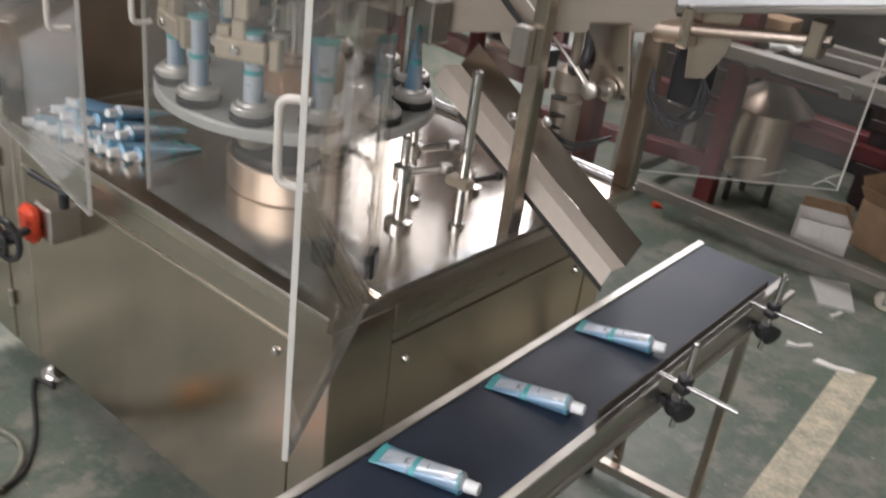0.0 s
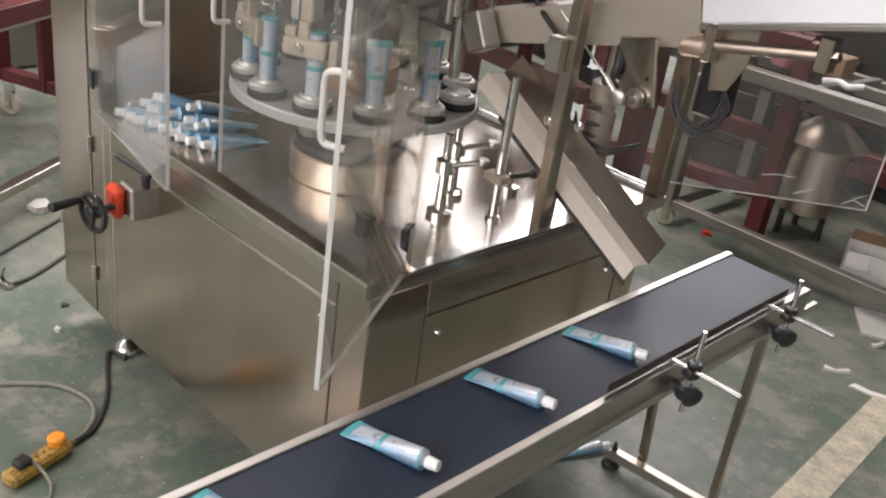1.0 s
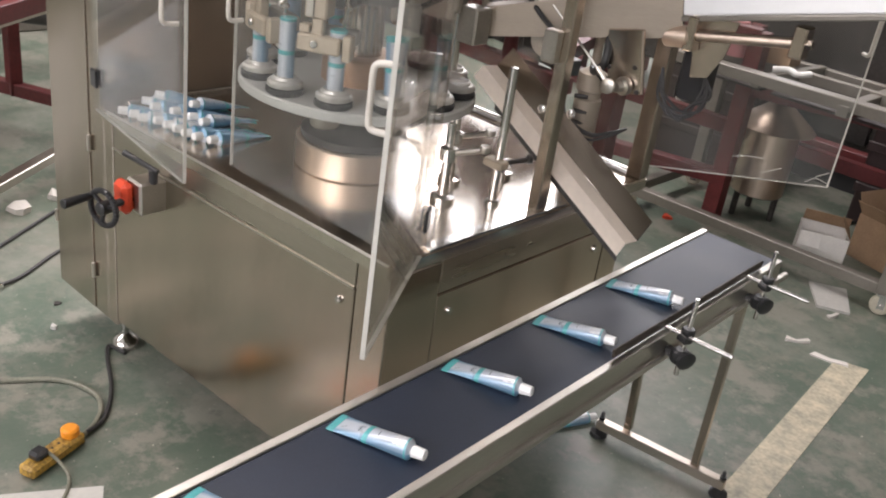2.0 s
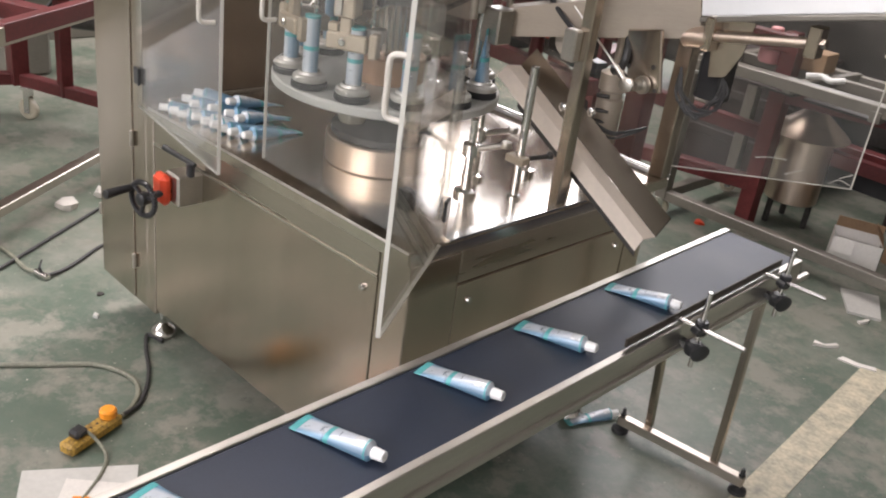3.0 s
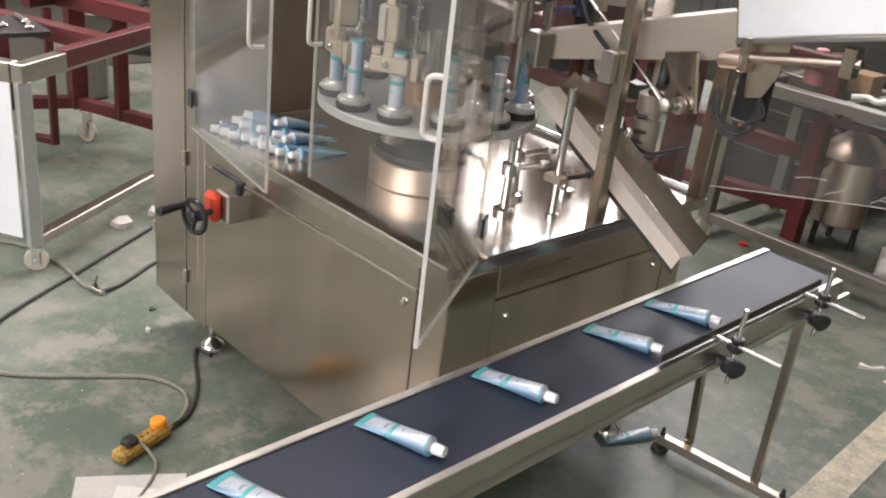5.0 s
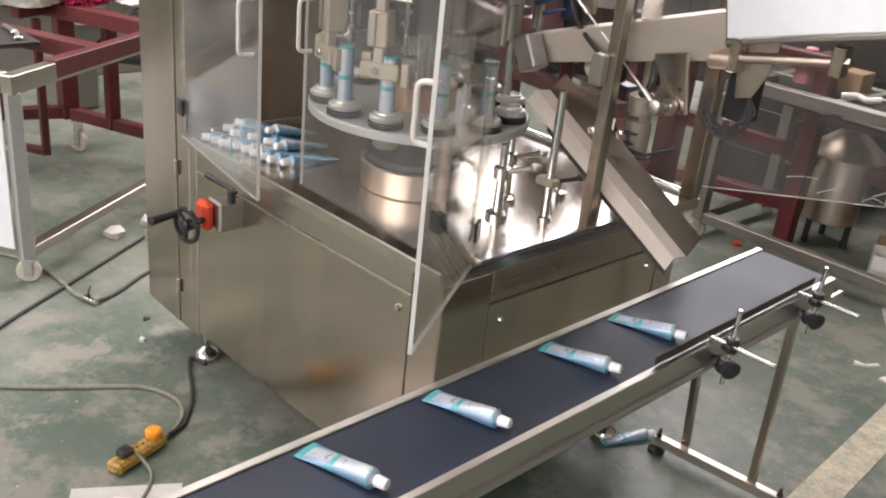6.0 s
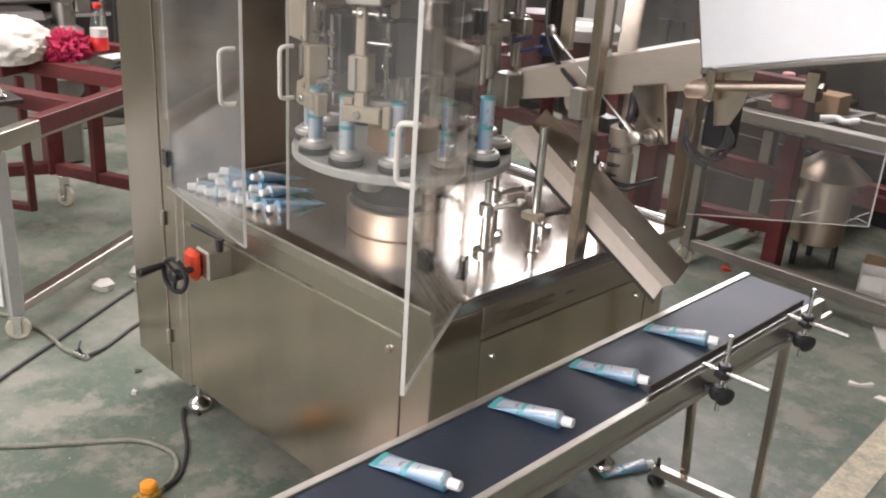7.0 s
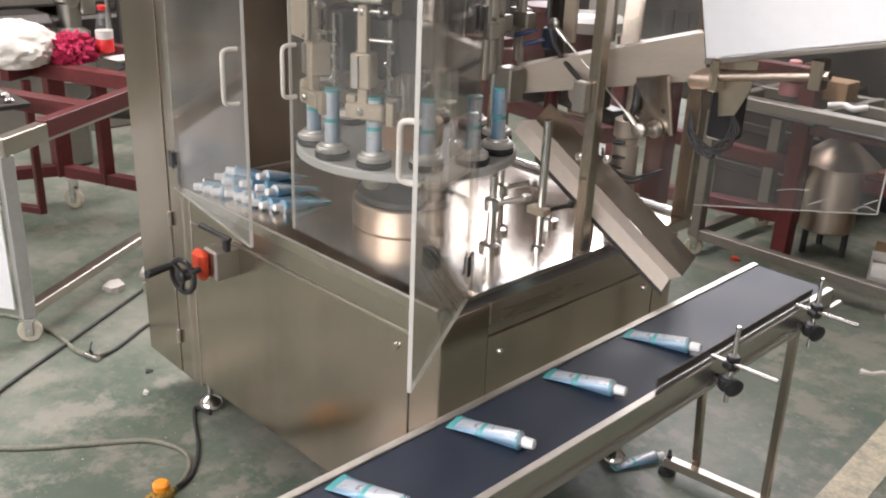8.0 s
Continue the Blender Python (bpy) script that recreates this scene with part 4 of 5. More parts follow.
def transfer_block(mc):
    """Tilting tube holder at the end of the infeed beam."""
    bm = bm_new()
    box(bm, -0.034, 0.022, -0.028, 0.028, -0.070, 0.016, 0.004)
    tb = part("transfer_block", bm, CAST, mc, "tilting alloy tube holder", local=True)
    tb.matrix_basis = place(mc).inverted() @ Matrix.Translation((-0.232, 0.440, 1.262))
    return tb


BLOCK = transfer_block(MACHINE)


# ---- the belt conveyor ----
CX0, CX1, CY0, CY1, CZ = 0.172, 0.421, -2.2, 1.147, 0.684


def conveyor():
    cv = thing("belt_conveyor", ((CX0 + CX1) / 2, 0.3, 0), "narrow belt conveyor with dark belt and aluminium side rails", "conveyor")
    bm = bm_new()
    box(bm, CX0 + 0.020, CX1 - 0.020, CY0 + 0.02, CY1 - 0.004, CZ - 0.006, CZ, 0.002)
    box(bm, CX0 + 0.022, CX1 - 0.022, CY0 + 0.04, CY1 - 0.03, CZ - 0.055, CZ - 0.050, 0.002)
    rod(bm, (CX0 + 0.021, CY1 - 0.030, CZ - 0.029), (CX1 - 0.021, CY1 - 0.030, CZ - 0.029), 0.027, 24)
    part("belt", bm, BELT, cv, "dark blue-black rubber belt")
    for x0, x1 in ((CX0, CX0 + 0.020), (CX1 - 0.020, CX1)):
        bm = bm_new()
        box(bm, x0, x1, CY0, CY1, CZ - 0.072, CZ + 0.004, 0.002)
        part("side_rail", bm, ALU, cv, "aluminium side rail")
    bm = bm_new()
    box(bm, CX1 - 0.006, CX1 + 0.010, CY0, CY1 + 0.06, CZ - 0.066, CZ - 0.048, 0.003)
    part("slot_strip", bm, ALU, cv)
    # guide rail on posts
    bm = bm_new()
    box(bm, 0.399, 0.405, 0.290, 1.040, 0.692, 0.713, 0.002)
    part("guide_rail", bm, DARKB, cv, "thin dark guide rail")
    for y in (0.515, 0.945):
        bm = bm_new()
        rod(bm, (0.460, y, 0.590), (0.460, y, 0.790), 0.006, 12)
        post = part("guide_post", bm, BRIGHT, cv, "bright guide post")
        bm = bm_new()
        rod(bm, (0.400, y - 0.008, 0.697), (0.576, y - 0.008, 0.700), 0.0055, 12)
        part("cross_rod", bm, BRIGHT, post, "bright cross rod")
        bm = bm_new()
        lathe(bm, [(0.013, -0.018), (0.016, -0.014), (0.016, 0.014), (0.013, 0.018)], 14, Matrix.Translation((0.460, y, 0.697)))
        rod(bm, (0.45, y - 0.02, 0.697), (0.475, y - 0.03, 0.697), 0.009, 10)
        part("clamp", bm, BLACKP, post, "black plastic clamp")
        bm = bm_new()
        lathe(bm, [(0.018, -0.016), (0.022, -0.010), (0.022, 0.012), (0.014, 0.018)], 14, Matrix.Translation((0.456, y, 0.640)))
        lathe(bm, [(0.020, 0), (0.024, 0.004), (0.024, 0.012), (0.014, 0.016)], 12, along((0.468, y, 0.638), (0.49, y - 0.012, 0.635)))
        box(bm, 0.421, 0.450, y - 0.010, y + 0.010, 0.630, 0.650, 0.002)
        part("knob", bm, BLACKP, post, "black clamp knob")
    # stand
    for y0 in (0.945, -1.5):
        for x in (CX0 + 0.015, CX1 - 0.004):
            bm = bm_new()
            bar(bm, (x, y0 - 0.05 if x < 0.3 else y0, CZ - 0.06), (x, y0 + 0.03, 0.05), 0.022, 0.022)
            part("leg", bm, STEEL, cv)
        bm = bm_new()
        bar(bm, (0.105, y0 - 0.015, 0.045), (0.515, y0 + 0.035, 0.045), 0.03, 0.03)
        part("foot_bar", bm, STEEL_H, cv)
        for x, dy in ((0.115, -0.012), (0.505, 0.034)):
            bm = bm_new()
            lathe(bm, [(0.026, 0.0), (0.028, 0.004), (0.026, 0.014), (0.010, 0.022), (0.006, 0.026), (0.006, 0.085), (0.004, 0.088)], 16, Matrix.Translation((x, y0 + dy, 0)))
            lathe(bm, [(0.010, 0.062), (0.010, 0.070)], 6, Matrix.Translation((x, y0 + dy, 0)))
            part("levelling_foot", bm, BLACKP, cv)
    # the conveyor stands slightly askew to the machine
    at = Matrix.Translation((CX0, 0, 0))
    cv.matrix_basis = at @ Matrix.Rotation(radians(1.2), 4, "Z") @ at.inverted() @ cv.matrix_basis
    return cv


conveyor()


# ---- the tubes ----
def tube_ring(z):
    """Half width and half depth of a filled tube at height z over the cap's end."""
    if z < 0.026:
        return 0.0108, 0.0108
    t = max(0.0, min(1.0, (z - 0.035) / 0.140))
    return 0.0182 + 0.0085 * t ** 1.3, 0.0182 * (1 - t ** 1.35) + 0.0011


def open_ring(z):
    """The same for a tube whose tail is not yet pressed flat."""
    return (0.0108, 0.0108) if z < 0.026 else (0.0186, 0.0186)


def tube_slice(bm, z0, z1, steps, grow=0.0, seg=20, a0=0.0, a1=2 * math.pi, ring=tube_ring):
    rings = []
    full = a1 - a0 > 6.2
    n = seg if full else seg + 1
    for i in range(steps + 1):
        z = z0 + (z1 - z0) * i / steps
        a, b = ring(z)
        rings.append([bm.verts.new(((a + grow) * math.cos(a0 + (a1 - a0) * k / seg), (b + grow) * math.sin(a0 + (a1 - a0) * k / seg), z)) for k in range(n)])
    for p, q in zip(rings, rings[1:]):
        for k in range(seg):
            bm.faces.new((p[k], p[(k + 1) % n], q[(k + 1) % n], q[k]))
    return rings


def tube(label, group, ring=tube_ring):
    tb = thing("tube", (0, 0, 0), label, "tube", group)
    bm = bm_new()
    r = tube_slice(bm, 0.030, 0.186, 14, ring=ring)
    bm.faces.new(r[-1])
    low = [bm.verts.new((0.0118 * math.cos(2 * math.pi * k / 20), 0.0118 * math.sin(2 * math.pi * k / 20), 0.0245)) for k in range(20)]
    for k in range(20):
        bm.faces.new((low[k], low[(k + 1) % 20], r[0][(k + 1) % 20], r[0][k]))
    bm.faces.new(low[::-1])
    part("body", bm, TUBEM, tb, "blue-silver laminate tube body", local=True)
    bm = bm_new()
    lathe(bm, [(0.0085, 0.0), (0.0100, 0.0015), (0.0112, 0.020), (0.0108, 0.0245)], 18)
    part("cap", bm, WHITE, tb, "white screw cap", local=True)
    bm = bm_new()
    r = tube_slice(bm, 0.172 if ring is tube_ring else 0.181, 0.1865, 2, 0.0005, ring=ring)
    bm.faces.new(r[-1])
    part("crimped_end" if ring is tube_ring else "open_end", bm, TEAL, tb, "teal crimped tail" if ring is tube_ring else "teal printed rim", local=True)
    bm = bm_new()
    tube_slice(bm, 0.106, 0.116, 1, 0.0004, ring=ring)
    part("band", bm, TEAL, tb, "teal band", local=True)
    bm = bm_new()
    tube_slice(bm, 0.031, 0.034, 1, 0.0004, ring=ring)
    part("band", bm, TEAL, tb, "teal band", local=True)
    bm = bm_new()
    tube_slice(bm, 0.036, 0.058, 1, 0.0004, 10, radians(40), radians(140), ring)
    part("label_patch", bm, LABELW, tb, "silver-white printed patch", local=True)
    for z in (0.088, 0.128):
        bm = bm_new()
        tube_slice(bm, z, z + 0.0015, 1, 0.0005, 6, radians(62), radians(98), ring)
        part("print_bar", bm, INK, tb, local=True)
    return tb


def lying(x, y, z, turn, lift=5.2, roll=0.0):
    """Pose of a tube on its side: cap at x, y, its tail along the heading turn (degrees from +x)."""
    return Matrix.Translation((x, y, z)) @ Matrix.Rotation(radians(turn), 4, "Z") @ Matrix.Rotation(radians(90 + lift), 4, "Y") @ Matrix.Rotation(radians(90 + roll), 4, "Z")


BELT_GROUP = "tubes passing through the machine"
BELT_LABEL = "blue-silver squeeze tube with white cap lying on the belt"
CUP_LABEL = "blue-silver squeeze tube standing cap-down in a turntable cup"
FIRST = tube(BELT_LABEL, BELT_GROUP)
BELT_TUBES = [(FIRST, -4)]
for n in range(-3, 2):
    BELT_TUBES.append((copy_thing(FIRST, Matrix.Identity(4)), n))
CUP_TUBES = []
ROUND = tube("round blue-silver tube with open tail standing cap-down in a turntable cup", BELT_GROUP, open_ring)
for angle in (30, 0, -30, -60, -90, -120, -150, -180, -210):
    if angle > -60:
        t = copy_thing(FIRST, Matrix.Identity(4))
        tagged(t, CUP_LABEL)
    else:
        t = ROUND if angle == -60 else copy_thing(ROUND, Matrix.Identity(4))
    CUP_TUBES.append((t, angle))


def pile():
    """Loose tubes heaped on the table, caps to the front."""
    rng = random.Random(4)
    spots = []
    for i in range(9):
        u = i / 8
        spots.append((-1.010 + 0.295 * u, -0.046 + 0.075 * u + rng.uniform(-0.012, 0.006), 0, 68 + 20 * u + rng.uniform(-9, 9)))
    for i in range(5):
        u = i / 4
        spots.append((-1.000 + 0.215 * u, 0.000 + 0.050 * u + rng.uniform(-0.018, 0.018), 1, 70 + 24 * u + rng.uniform(-13, 13)))
    spots.append((-0.975, 0.035, 2, 58))
    spots.append((-0.865, 0.075, 2, 96))
    for x, y, layer, turn in spots:
        m = lying(x, y, TOP + 0.0190 + 0.022 * layer, turn, 5.5 + 3.0 * layer, (180 if rng.random() < 0.6 else 0) + rng.uniform(-14, 14))
        t = copy_thing(FIRST, m)
        tagged(t, "blue squeeze tube with white cap heaped on the table", "tube", "tubes heaped on the table")


pile()


# ---- surroundings ----
def caster(parent, x, y, r=0.04, turn=0.0, top=0.13):
    m = Matrix.Translation((x, y, 0)) @ Matrix.Rotation(radians(turn), 4, "Z")
    bm = bm_new()
    lathe(bm, [(r * 0.55, -0.014), (r * 0.9, -0.014), (r, -0.009), (r, 0.009), (r * 0.9, 0.014), (r * 0.55, 0.014)], 20, m @ Matrix.Translation((0, 0, r)) @ Matrix.Rotation(radians(90), 4, "X"))
    wheel = part("caster_wheel", bm, CREAM, parent, "cream rubber caster")
    bm = bm_new()
    for k in (-1, 1):
        box(bm, -0.016, 0.016, k * 0.019 - 0.002, k * 0.019 + 0.002, r * 0.6, top - 0.012, 0.001, m)
    box(bm, -0.028, 0.028, -0.028, 0.028, top - 0.014, top, 0.002, m)
    rod(bm, m @ Vector((0, -0.024, r)), m @ Vector((0, 0.024, r)), 0.006, 8)
    part("caster_fork", bm, BRIGHT, wheel)


def left_table():
    """Stainless framed work table with a white end panel; dark red frame behind it."""
    a, b = Vector((-2.033, -0.213)), Vector((-2.603, 0.642))
    tb = thing("work_table", (a.x, a.y, 0), "steel framed work table with a white end panel on casters", "table")
    d = (b - a).normalized()
    n = Vector((d.y, -d.x)) * -1          # away from the machine
    P = lambda u, v, z: (a.x + d.x * u + n.x * v, a.y + d.y * u + n.y * v, z)
    L = (b - a).length
    for p0, p1, w, h, name in ((P(-0.085, 0, 0.775), P(L + 0.5, 0, 0.775), 0.05, 0.07, "top_rail"), (P(-0.06, 0, 0.125), P(L + 0.5, 0, 0.125), 0.05, 0.04, "lower_rail"),
                               (P(-0.06, 0, 0.10), P(-0.06, 0, 0.745), 0.05, 0.05, "leg"), (P(L + 0.5, 0, 0.10), P(L + 0.5, 0, 0.745), 0.05, 0.05, "leg"),
                               (P(-0.06, 1.0, 0.10), P(-0.06, 1.0, 0.745), 0.05, 0.05, "leg"), (P(-0.06, 0.03, 0.775), P(-0.06, 1.0, 0.775), 0.05, 0.07, "top_rail")):
        bm = bm_new()
        bar(bm, p0, p1, w, h, 0.003)
        part(name, bm, PALEG if name == "leg" else STEEL_H, tb)
    bm = bm_new()
    q = [P(-0.09, 0.03, 0.14), P(-0.09, 0.98, 0.14), P(-0.09, 0.98, 0.738), P(-0.09, 0.03, 0.738)]
    prism(bm, q, (0, 0, 0), (d.x * 0.006, d.y * 0.006, 0))
    part("end_panel", bm, WHITEP, tb, "white end panel")
    for u, v in ((-0.06, 0.0), (L + 0.5, 0), (-0.06, 1.0)):
        x, y, _ = P(u, v, 0)
        caster(tb, x, y, 0.045, 60, 0.105)
    # red inner frame
    rf = thing("welded_stand", (-3.0, 0.5, 0), "dark red welded steel machine frame on casters", "frame")
    beams = [((-2.12, -0.08, 0.785), (-2.70, 0.79, 0.785), 0.07, 0.05), ((-3.75, 0.05, 0.80), (-2.45, 0.60, 0.80), 0.07, 0.07), ((-3.65, -0.45, 0.78), (-2.30, 0.18, 0.78), 0.07, 0.07),
             ((-3.9, 0.60, 0.80), (-2.60, 1.10, 0.80), 0.07, 0.07), ((-3.75, 0.05, 0.80), (-4.1, 0.70, 0.80), 0.07, 0.07), ((-3.1, 0.12, 0.80), (-3.45, 0.82, 0.80), 0.06, 0.05),
             ((-3.43, 0.455, 0.20), (-2.70, 0.77, 0.20), 0.06, 0.06), ((-3.43, 0.455, 0.20), (-3.52, 0.16, 0.20), 0.06, 0.06), ((-3.07, 0.20, 0.125), (-3.24, 0.10, 0.125), 0.035, 0.035)]
    for p0, p1, w, h in beams:
        bm = bm_new()
        bar(bm, p0, p1, h, w, 0.003)
        part("beam", bm, REDP, rf)
    for x, y, w in ((-3.43, 0.455, 0.085), (-3.15, 0.576, 0.06), (-2.70, 0.77, 0.07), (-3.07, 0.20, 0.035), (-3.54, 0.12, 0.07)):
        bm = bm_new()
        bar(bm, (x, y, 0.11 if w < 0.05 else 0.17), (x, y, 0.77), w, w, 0.003)
        part("leg", bm, REDP, rf)
    for x, y in ((-3.36, 0.47), (-2.72, 0.76), (-3.52, 0.16)):
        caster(rf, x, y, 0.055, 30, 0.172)
    for x, y, k in ((-2.42, -0.09, 0), (-2.52, -0.07, 1), (-2.47, -0.17, 2)):
        bm = bm_new()
        rod(bm, (x, y, 0.8385), (x - 0.12, y + 0.03 - 0.03 * k, 0.8385), 0.010, 10)
        lathe(bm, [(0.014, -0.006), (0.018, 0), (0.014, 0.006)], 12, Matrix.Translation((x, y, 0.8385)))
        solid("steel_fitting", bm, BRIGHT, "loose bright steel fitting lying on the red frame", "fitting", "loose fittings")
    bm = bm_new()
    box(bm, -2.68, -2.38, -0.24, -0.02, 0.806, 0.829, 0.004)
    part("shelf", bm, DARKM, rf)
    # things on it
    rng = random.Random(9)

    def lump(cx, cy, cz, sx, sy, sz, amp, freq, seed):
        bm = bm_new()
        bmesh.ops.create_icosphere(bm, subdivisions=5, radius=1.0)
        for v in bm.verts:
            k = 1 + amp * noise.fractal(v.co * freq + Vector((seed, 0, 0)), 1.0, 2.0, 4)
            z = v.co.z * k
            v.co = (cx + v.co.x * sx * k, cy + v.co.y * sy * k, cz + sz * max(z, -0.55))
        return bm

    solid("white_cloth", lump(-3.20, 0.185, 0.902, 0.22, 0.215, 0.125, 0.16, 2.1, 3), CLOTH, "crumpled off-white cloth bundle on the red frame", "cloth", at=(-3.20, 0.185, 0.835))
    solid("red_cloth", lump(-3.08, 0.435, 0.880, 0.09, 0.108, 0.085, 0.38, 4.5, 7), MAGENTA, "crumpled bright red mesh cloth on the red frame", "cloth", at=(-3.08, 0.435, 0.835))
    bt = thing("drink_bottle", (-3.04, 0.585, 0.835), "clear plastic drink bottle with red cap and red label", "bottle")
    m = Matrix.Translation((-3.04, 0.585, 0.835)) @ Matrix.Scale(1.25, 4)
    bm = bm_new()
    lathe(bm, [(0.028, 0.0), (0.032, 0.004), (0.032, 0.05), (0.030, 0.075), (0.032, 0.10), (0.031, 0.125), (0.024, 0.155), (0.013, 0.178), (0.013, 0.190)], 20, m)
    part("bottle_body", bm, PET, bt)
    bm = bm_new()
    lathe(bm, [(0.0325, 0.030), (0.0330, 0.032), (0.0330, 0.078), (0.0322, 0.080)], 20, m)
    part("label", bm, REDLIQ, bt, "red label")
    bm = bm_new()
    lathe(bm, [(0.0322, 0.0805), (0.0330, 0.081), (0.0330, 0.112), (0.0322, 0.113)], 20, m)
    part("label_band", bm, CARDW, bt, "white upper part of the label")
    bm = bm_new()
    lathe(bm, [(0.0150, 0.188), (0.0155, 0.190), (0.0155, 0.204), (0.014, 0.206)], 18, m)
    part("cap", bm, REDLIQ, bt, "red screw cap")
    bm = bm_new()
    prism(bm, [(-3.02, 0.56, 0.848), (-2.90, 0.58, 0.848), (-2.90, 0.72, 0.850), (-3.04, 0.68, 0.848)], (0, 0, 0), (0, 0, 0.004))
    box(bm, -3.00, -2.93, 0.60, 0.66, 0.836, 0.848, 0.003)
    solid("paper_sheet", bm, CARDW, "folded white paper on the red frame", "paper")
    # dark foot pedal and hoses on the floor behind
    mt = thing("gear_motor", (-3.9, 1.1, 0), "black gear motor with hoses on the floor", "motor")
    bm = bm_new()
    rod(bm, (-4.25, 0.75, 0.34), (-3.75, 1.12, 0.36), 0.055, 18)
    rod(bm, (-3.75, 1.12, 0.36), (-3.62, 1.2, 0.20), 0.045, 16, 0.03)
    part("housing", bm, DARKM, mt)
    bm = bm_new()
    box(bm, -4.35, -4.05, 0.62, 0.88, 0.0, 0.30, 0.02)
    part("base", bm, GREYP, mt)
    bm = bm_new()
    lathe(bm, [(0.07, 0.0), (0.075, 0.03), (0.03, 0.06), (0.025, 0.2)], 16, Matrix.Translation((-3.61, 1.22, 0)))
    part("pedal_foot", bm, GREYP, mt)
    for k in range(4):
        bm = bm_new()
        pipe(bm, [(-4.1, 0.85, 0.36), (-4.0, 0.98 + 0.05 * k, 0.50 + 0.04 * k), (-3.8, 1.15, 0.46 + 0.03 * k), (-3.55, 1.35 + 0.05 * k, 0.30 - 0.05 * k), (-3.7, 1.5, 0.03)], 0.011, 8)
        part("hose", bm, CABLE, mt)


left_table()


def right_bench():
    """Steel framed bench on casters."""
    rb = thing("steel_bench", (-0.3, 2.65, 0), "grey steel framed bench on casters with dark maroon infill boards", "bench")
    x0, x1, y0, y1 = -0.90, 1.35, 2.62, 3.30
    slope = lambda x: y0 + (x - x0) * 0.035
    for p0, p1, w, h, name in (((x0, y0, 0.115), (0.345, slope(0.345), 0.115), 0.05, 0.05, "lower_rail"), ((x0 - 0.0, y0 + 0.05, 0.80), (x1, slope(x1) + 0.05, 0.80), 0.05, 0.075, "top_rail"),
                               ((x0, y1, 0.775), (x1, y1, 0.775), 0.05, 0.05, "top_rail"), ((x0, y0, 0.775), (x0, y1, 0.775), 0.05, 0.05, "top_rail"), ((x0, y0, 0.115), (x0, y1, 0.115), 0.05, 0.05, "lower_rail"),
                               ((x0, y0, 0.10), (x0, y0, 0.74), 0.06, 0.06, "leg"), ((x0, y1, 0.10), (x0, y1, 0.74), 0.06, 0.06, "leg"), ((0.37, slope(0.37), 0.10), (0.37, slope(0.37), 0.74), 0.08, 0.08, "leg"),
                               ((-0.05, y0 + 0.04, 0.775), (-0.05, y1, 0.775), 0.05, 0.05, "cross_rail"), ((-0.45, y0 + 0.04, 0.785), (-0.40, y1, 0.785), 0.05, 0.04, "cross_rail"), ((x0, 3.05, 0.785), (x1, 3.08, 0.785), 0.05, 0.04, "cross_rail")):
        bm = bm_new()
        bar(bm, p0, p1, h if p0[2] == p1[2] else w, w, 0.003)
        part(name, bm, GREYP, rb)
    for x, y in ((x0, y0), (0.36, slope(0.36)), (x0, y1)):
        caster(rb, x, y, 0.045, 20, 0.10)
    for bx0, bx1 in ((-0.87, -0.44), (-0.39, -0.08), (-0.02, 0.60), (0.66, 1.30)):
        bm = bm_new()
        box(bm, bx0, bx1, 2.72, 3.02, 0.738, 0.750, 0.002)
        box(bm, bx0, bx1, 3.10, 3.27, 0.738, 0.750, 0.002)
        part("infill_board", bm, CRATE, rb, "dark maroon infill board")
    # red frame inside and behind
    rf = thing("welded_stand", (-0.6, 3.3, 0), "dark red welded steel machine frame", "frame")
    for p0, p1, w in (((-0.60, 2.95, 0.0), (-0.60, 2.95, 0.95), 0.08), ((-0.95, 3.7, 0.0), (-0.95, 3.7, 0.85), 0.08), ((0.5, 3.7, 0.0), (0.5, 3.7, 0.7), 0.08), ((-1.5, 2.7, 0.0), (-1.5, 2.7, 1.0), 0.08),
                      ((-1.5, 2.7, 0.55), (0.8, 3.9, 0.20), 0.07), ((-1.4, 3.75, 0.30), (0.8, 3.75, 0.30), 0.08), ((-1.5, 2.7, 0.22), (-0.6, 2.95, 0.22), 0.07), ((-1.5, 2.7, 0.95), (-0.60, 2.95, 0.92), 0.08),
                      ((-0.6, 2.95, 0.68), (0.9, 3.3, 0.68), 0.06), ((-1.5, 2.7, 0.62), (-1.9, 3.9, 0.62), 0.07)):
        bm = bm_new()
        bar(bm, p0, p1, w, w, 0.003)
        part("beam", bm, REDP, rf)
    # cone-topped steel vessel
    ve = thing("steel_vessel", (-0.36, 3.22, 0), "brushed steel vessel with a conical lid under the bench", "vessel")
    m = Matrix.Translation((-0.505, 3.20, -0.045))
    bm = bm_new()
    lathe(bm, [(0.126, 0.175), (0.132, 0.18), (0.132, 0.515), (0.126, 0.52)], 36, m)
    part("shell", bm, TURNED, ve)
    bm = bm_new()
    lathe(bm, [(0.120, 0.521), (0.196, 0.521), (0.198, 0.527), (0.172, 0.550), (0.048, 0.648), (0.02, 0.655)], 36, m)
    part("lid", bm, TURNED, ve, "conical steel lid")
    for k in range(3):
        bm = bm_new()
        q = Vector((0.11 * math.cos(2.1 * k), 0.11 * math.sin(2.1 * k), 0))
        rod(bm, m @ (q + Vector((0, 0, 0.045))), m @ (q + Vector((0, 0, 0.18))), 0.016, 12)
        part("leg", bm, DARKM, ve)
    # cartons
    ct = thing("carton", (0.09, 2.95, 0), "open white and brown cardboard carton on the floor", "carton")
    m = Matrix.Translation((-0.045, 2.97, 0)) @ Matrix.Rotation(radians(22), 4, "Z") @ Matrix.Scale(0.58, 4)
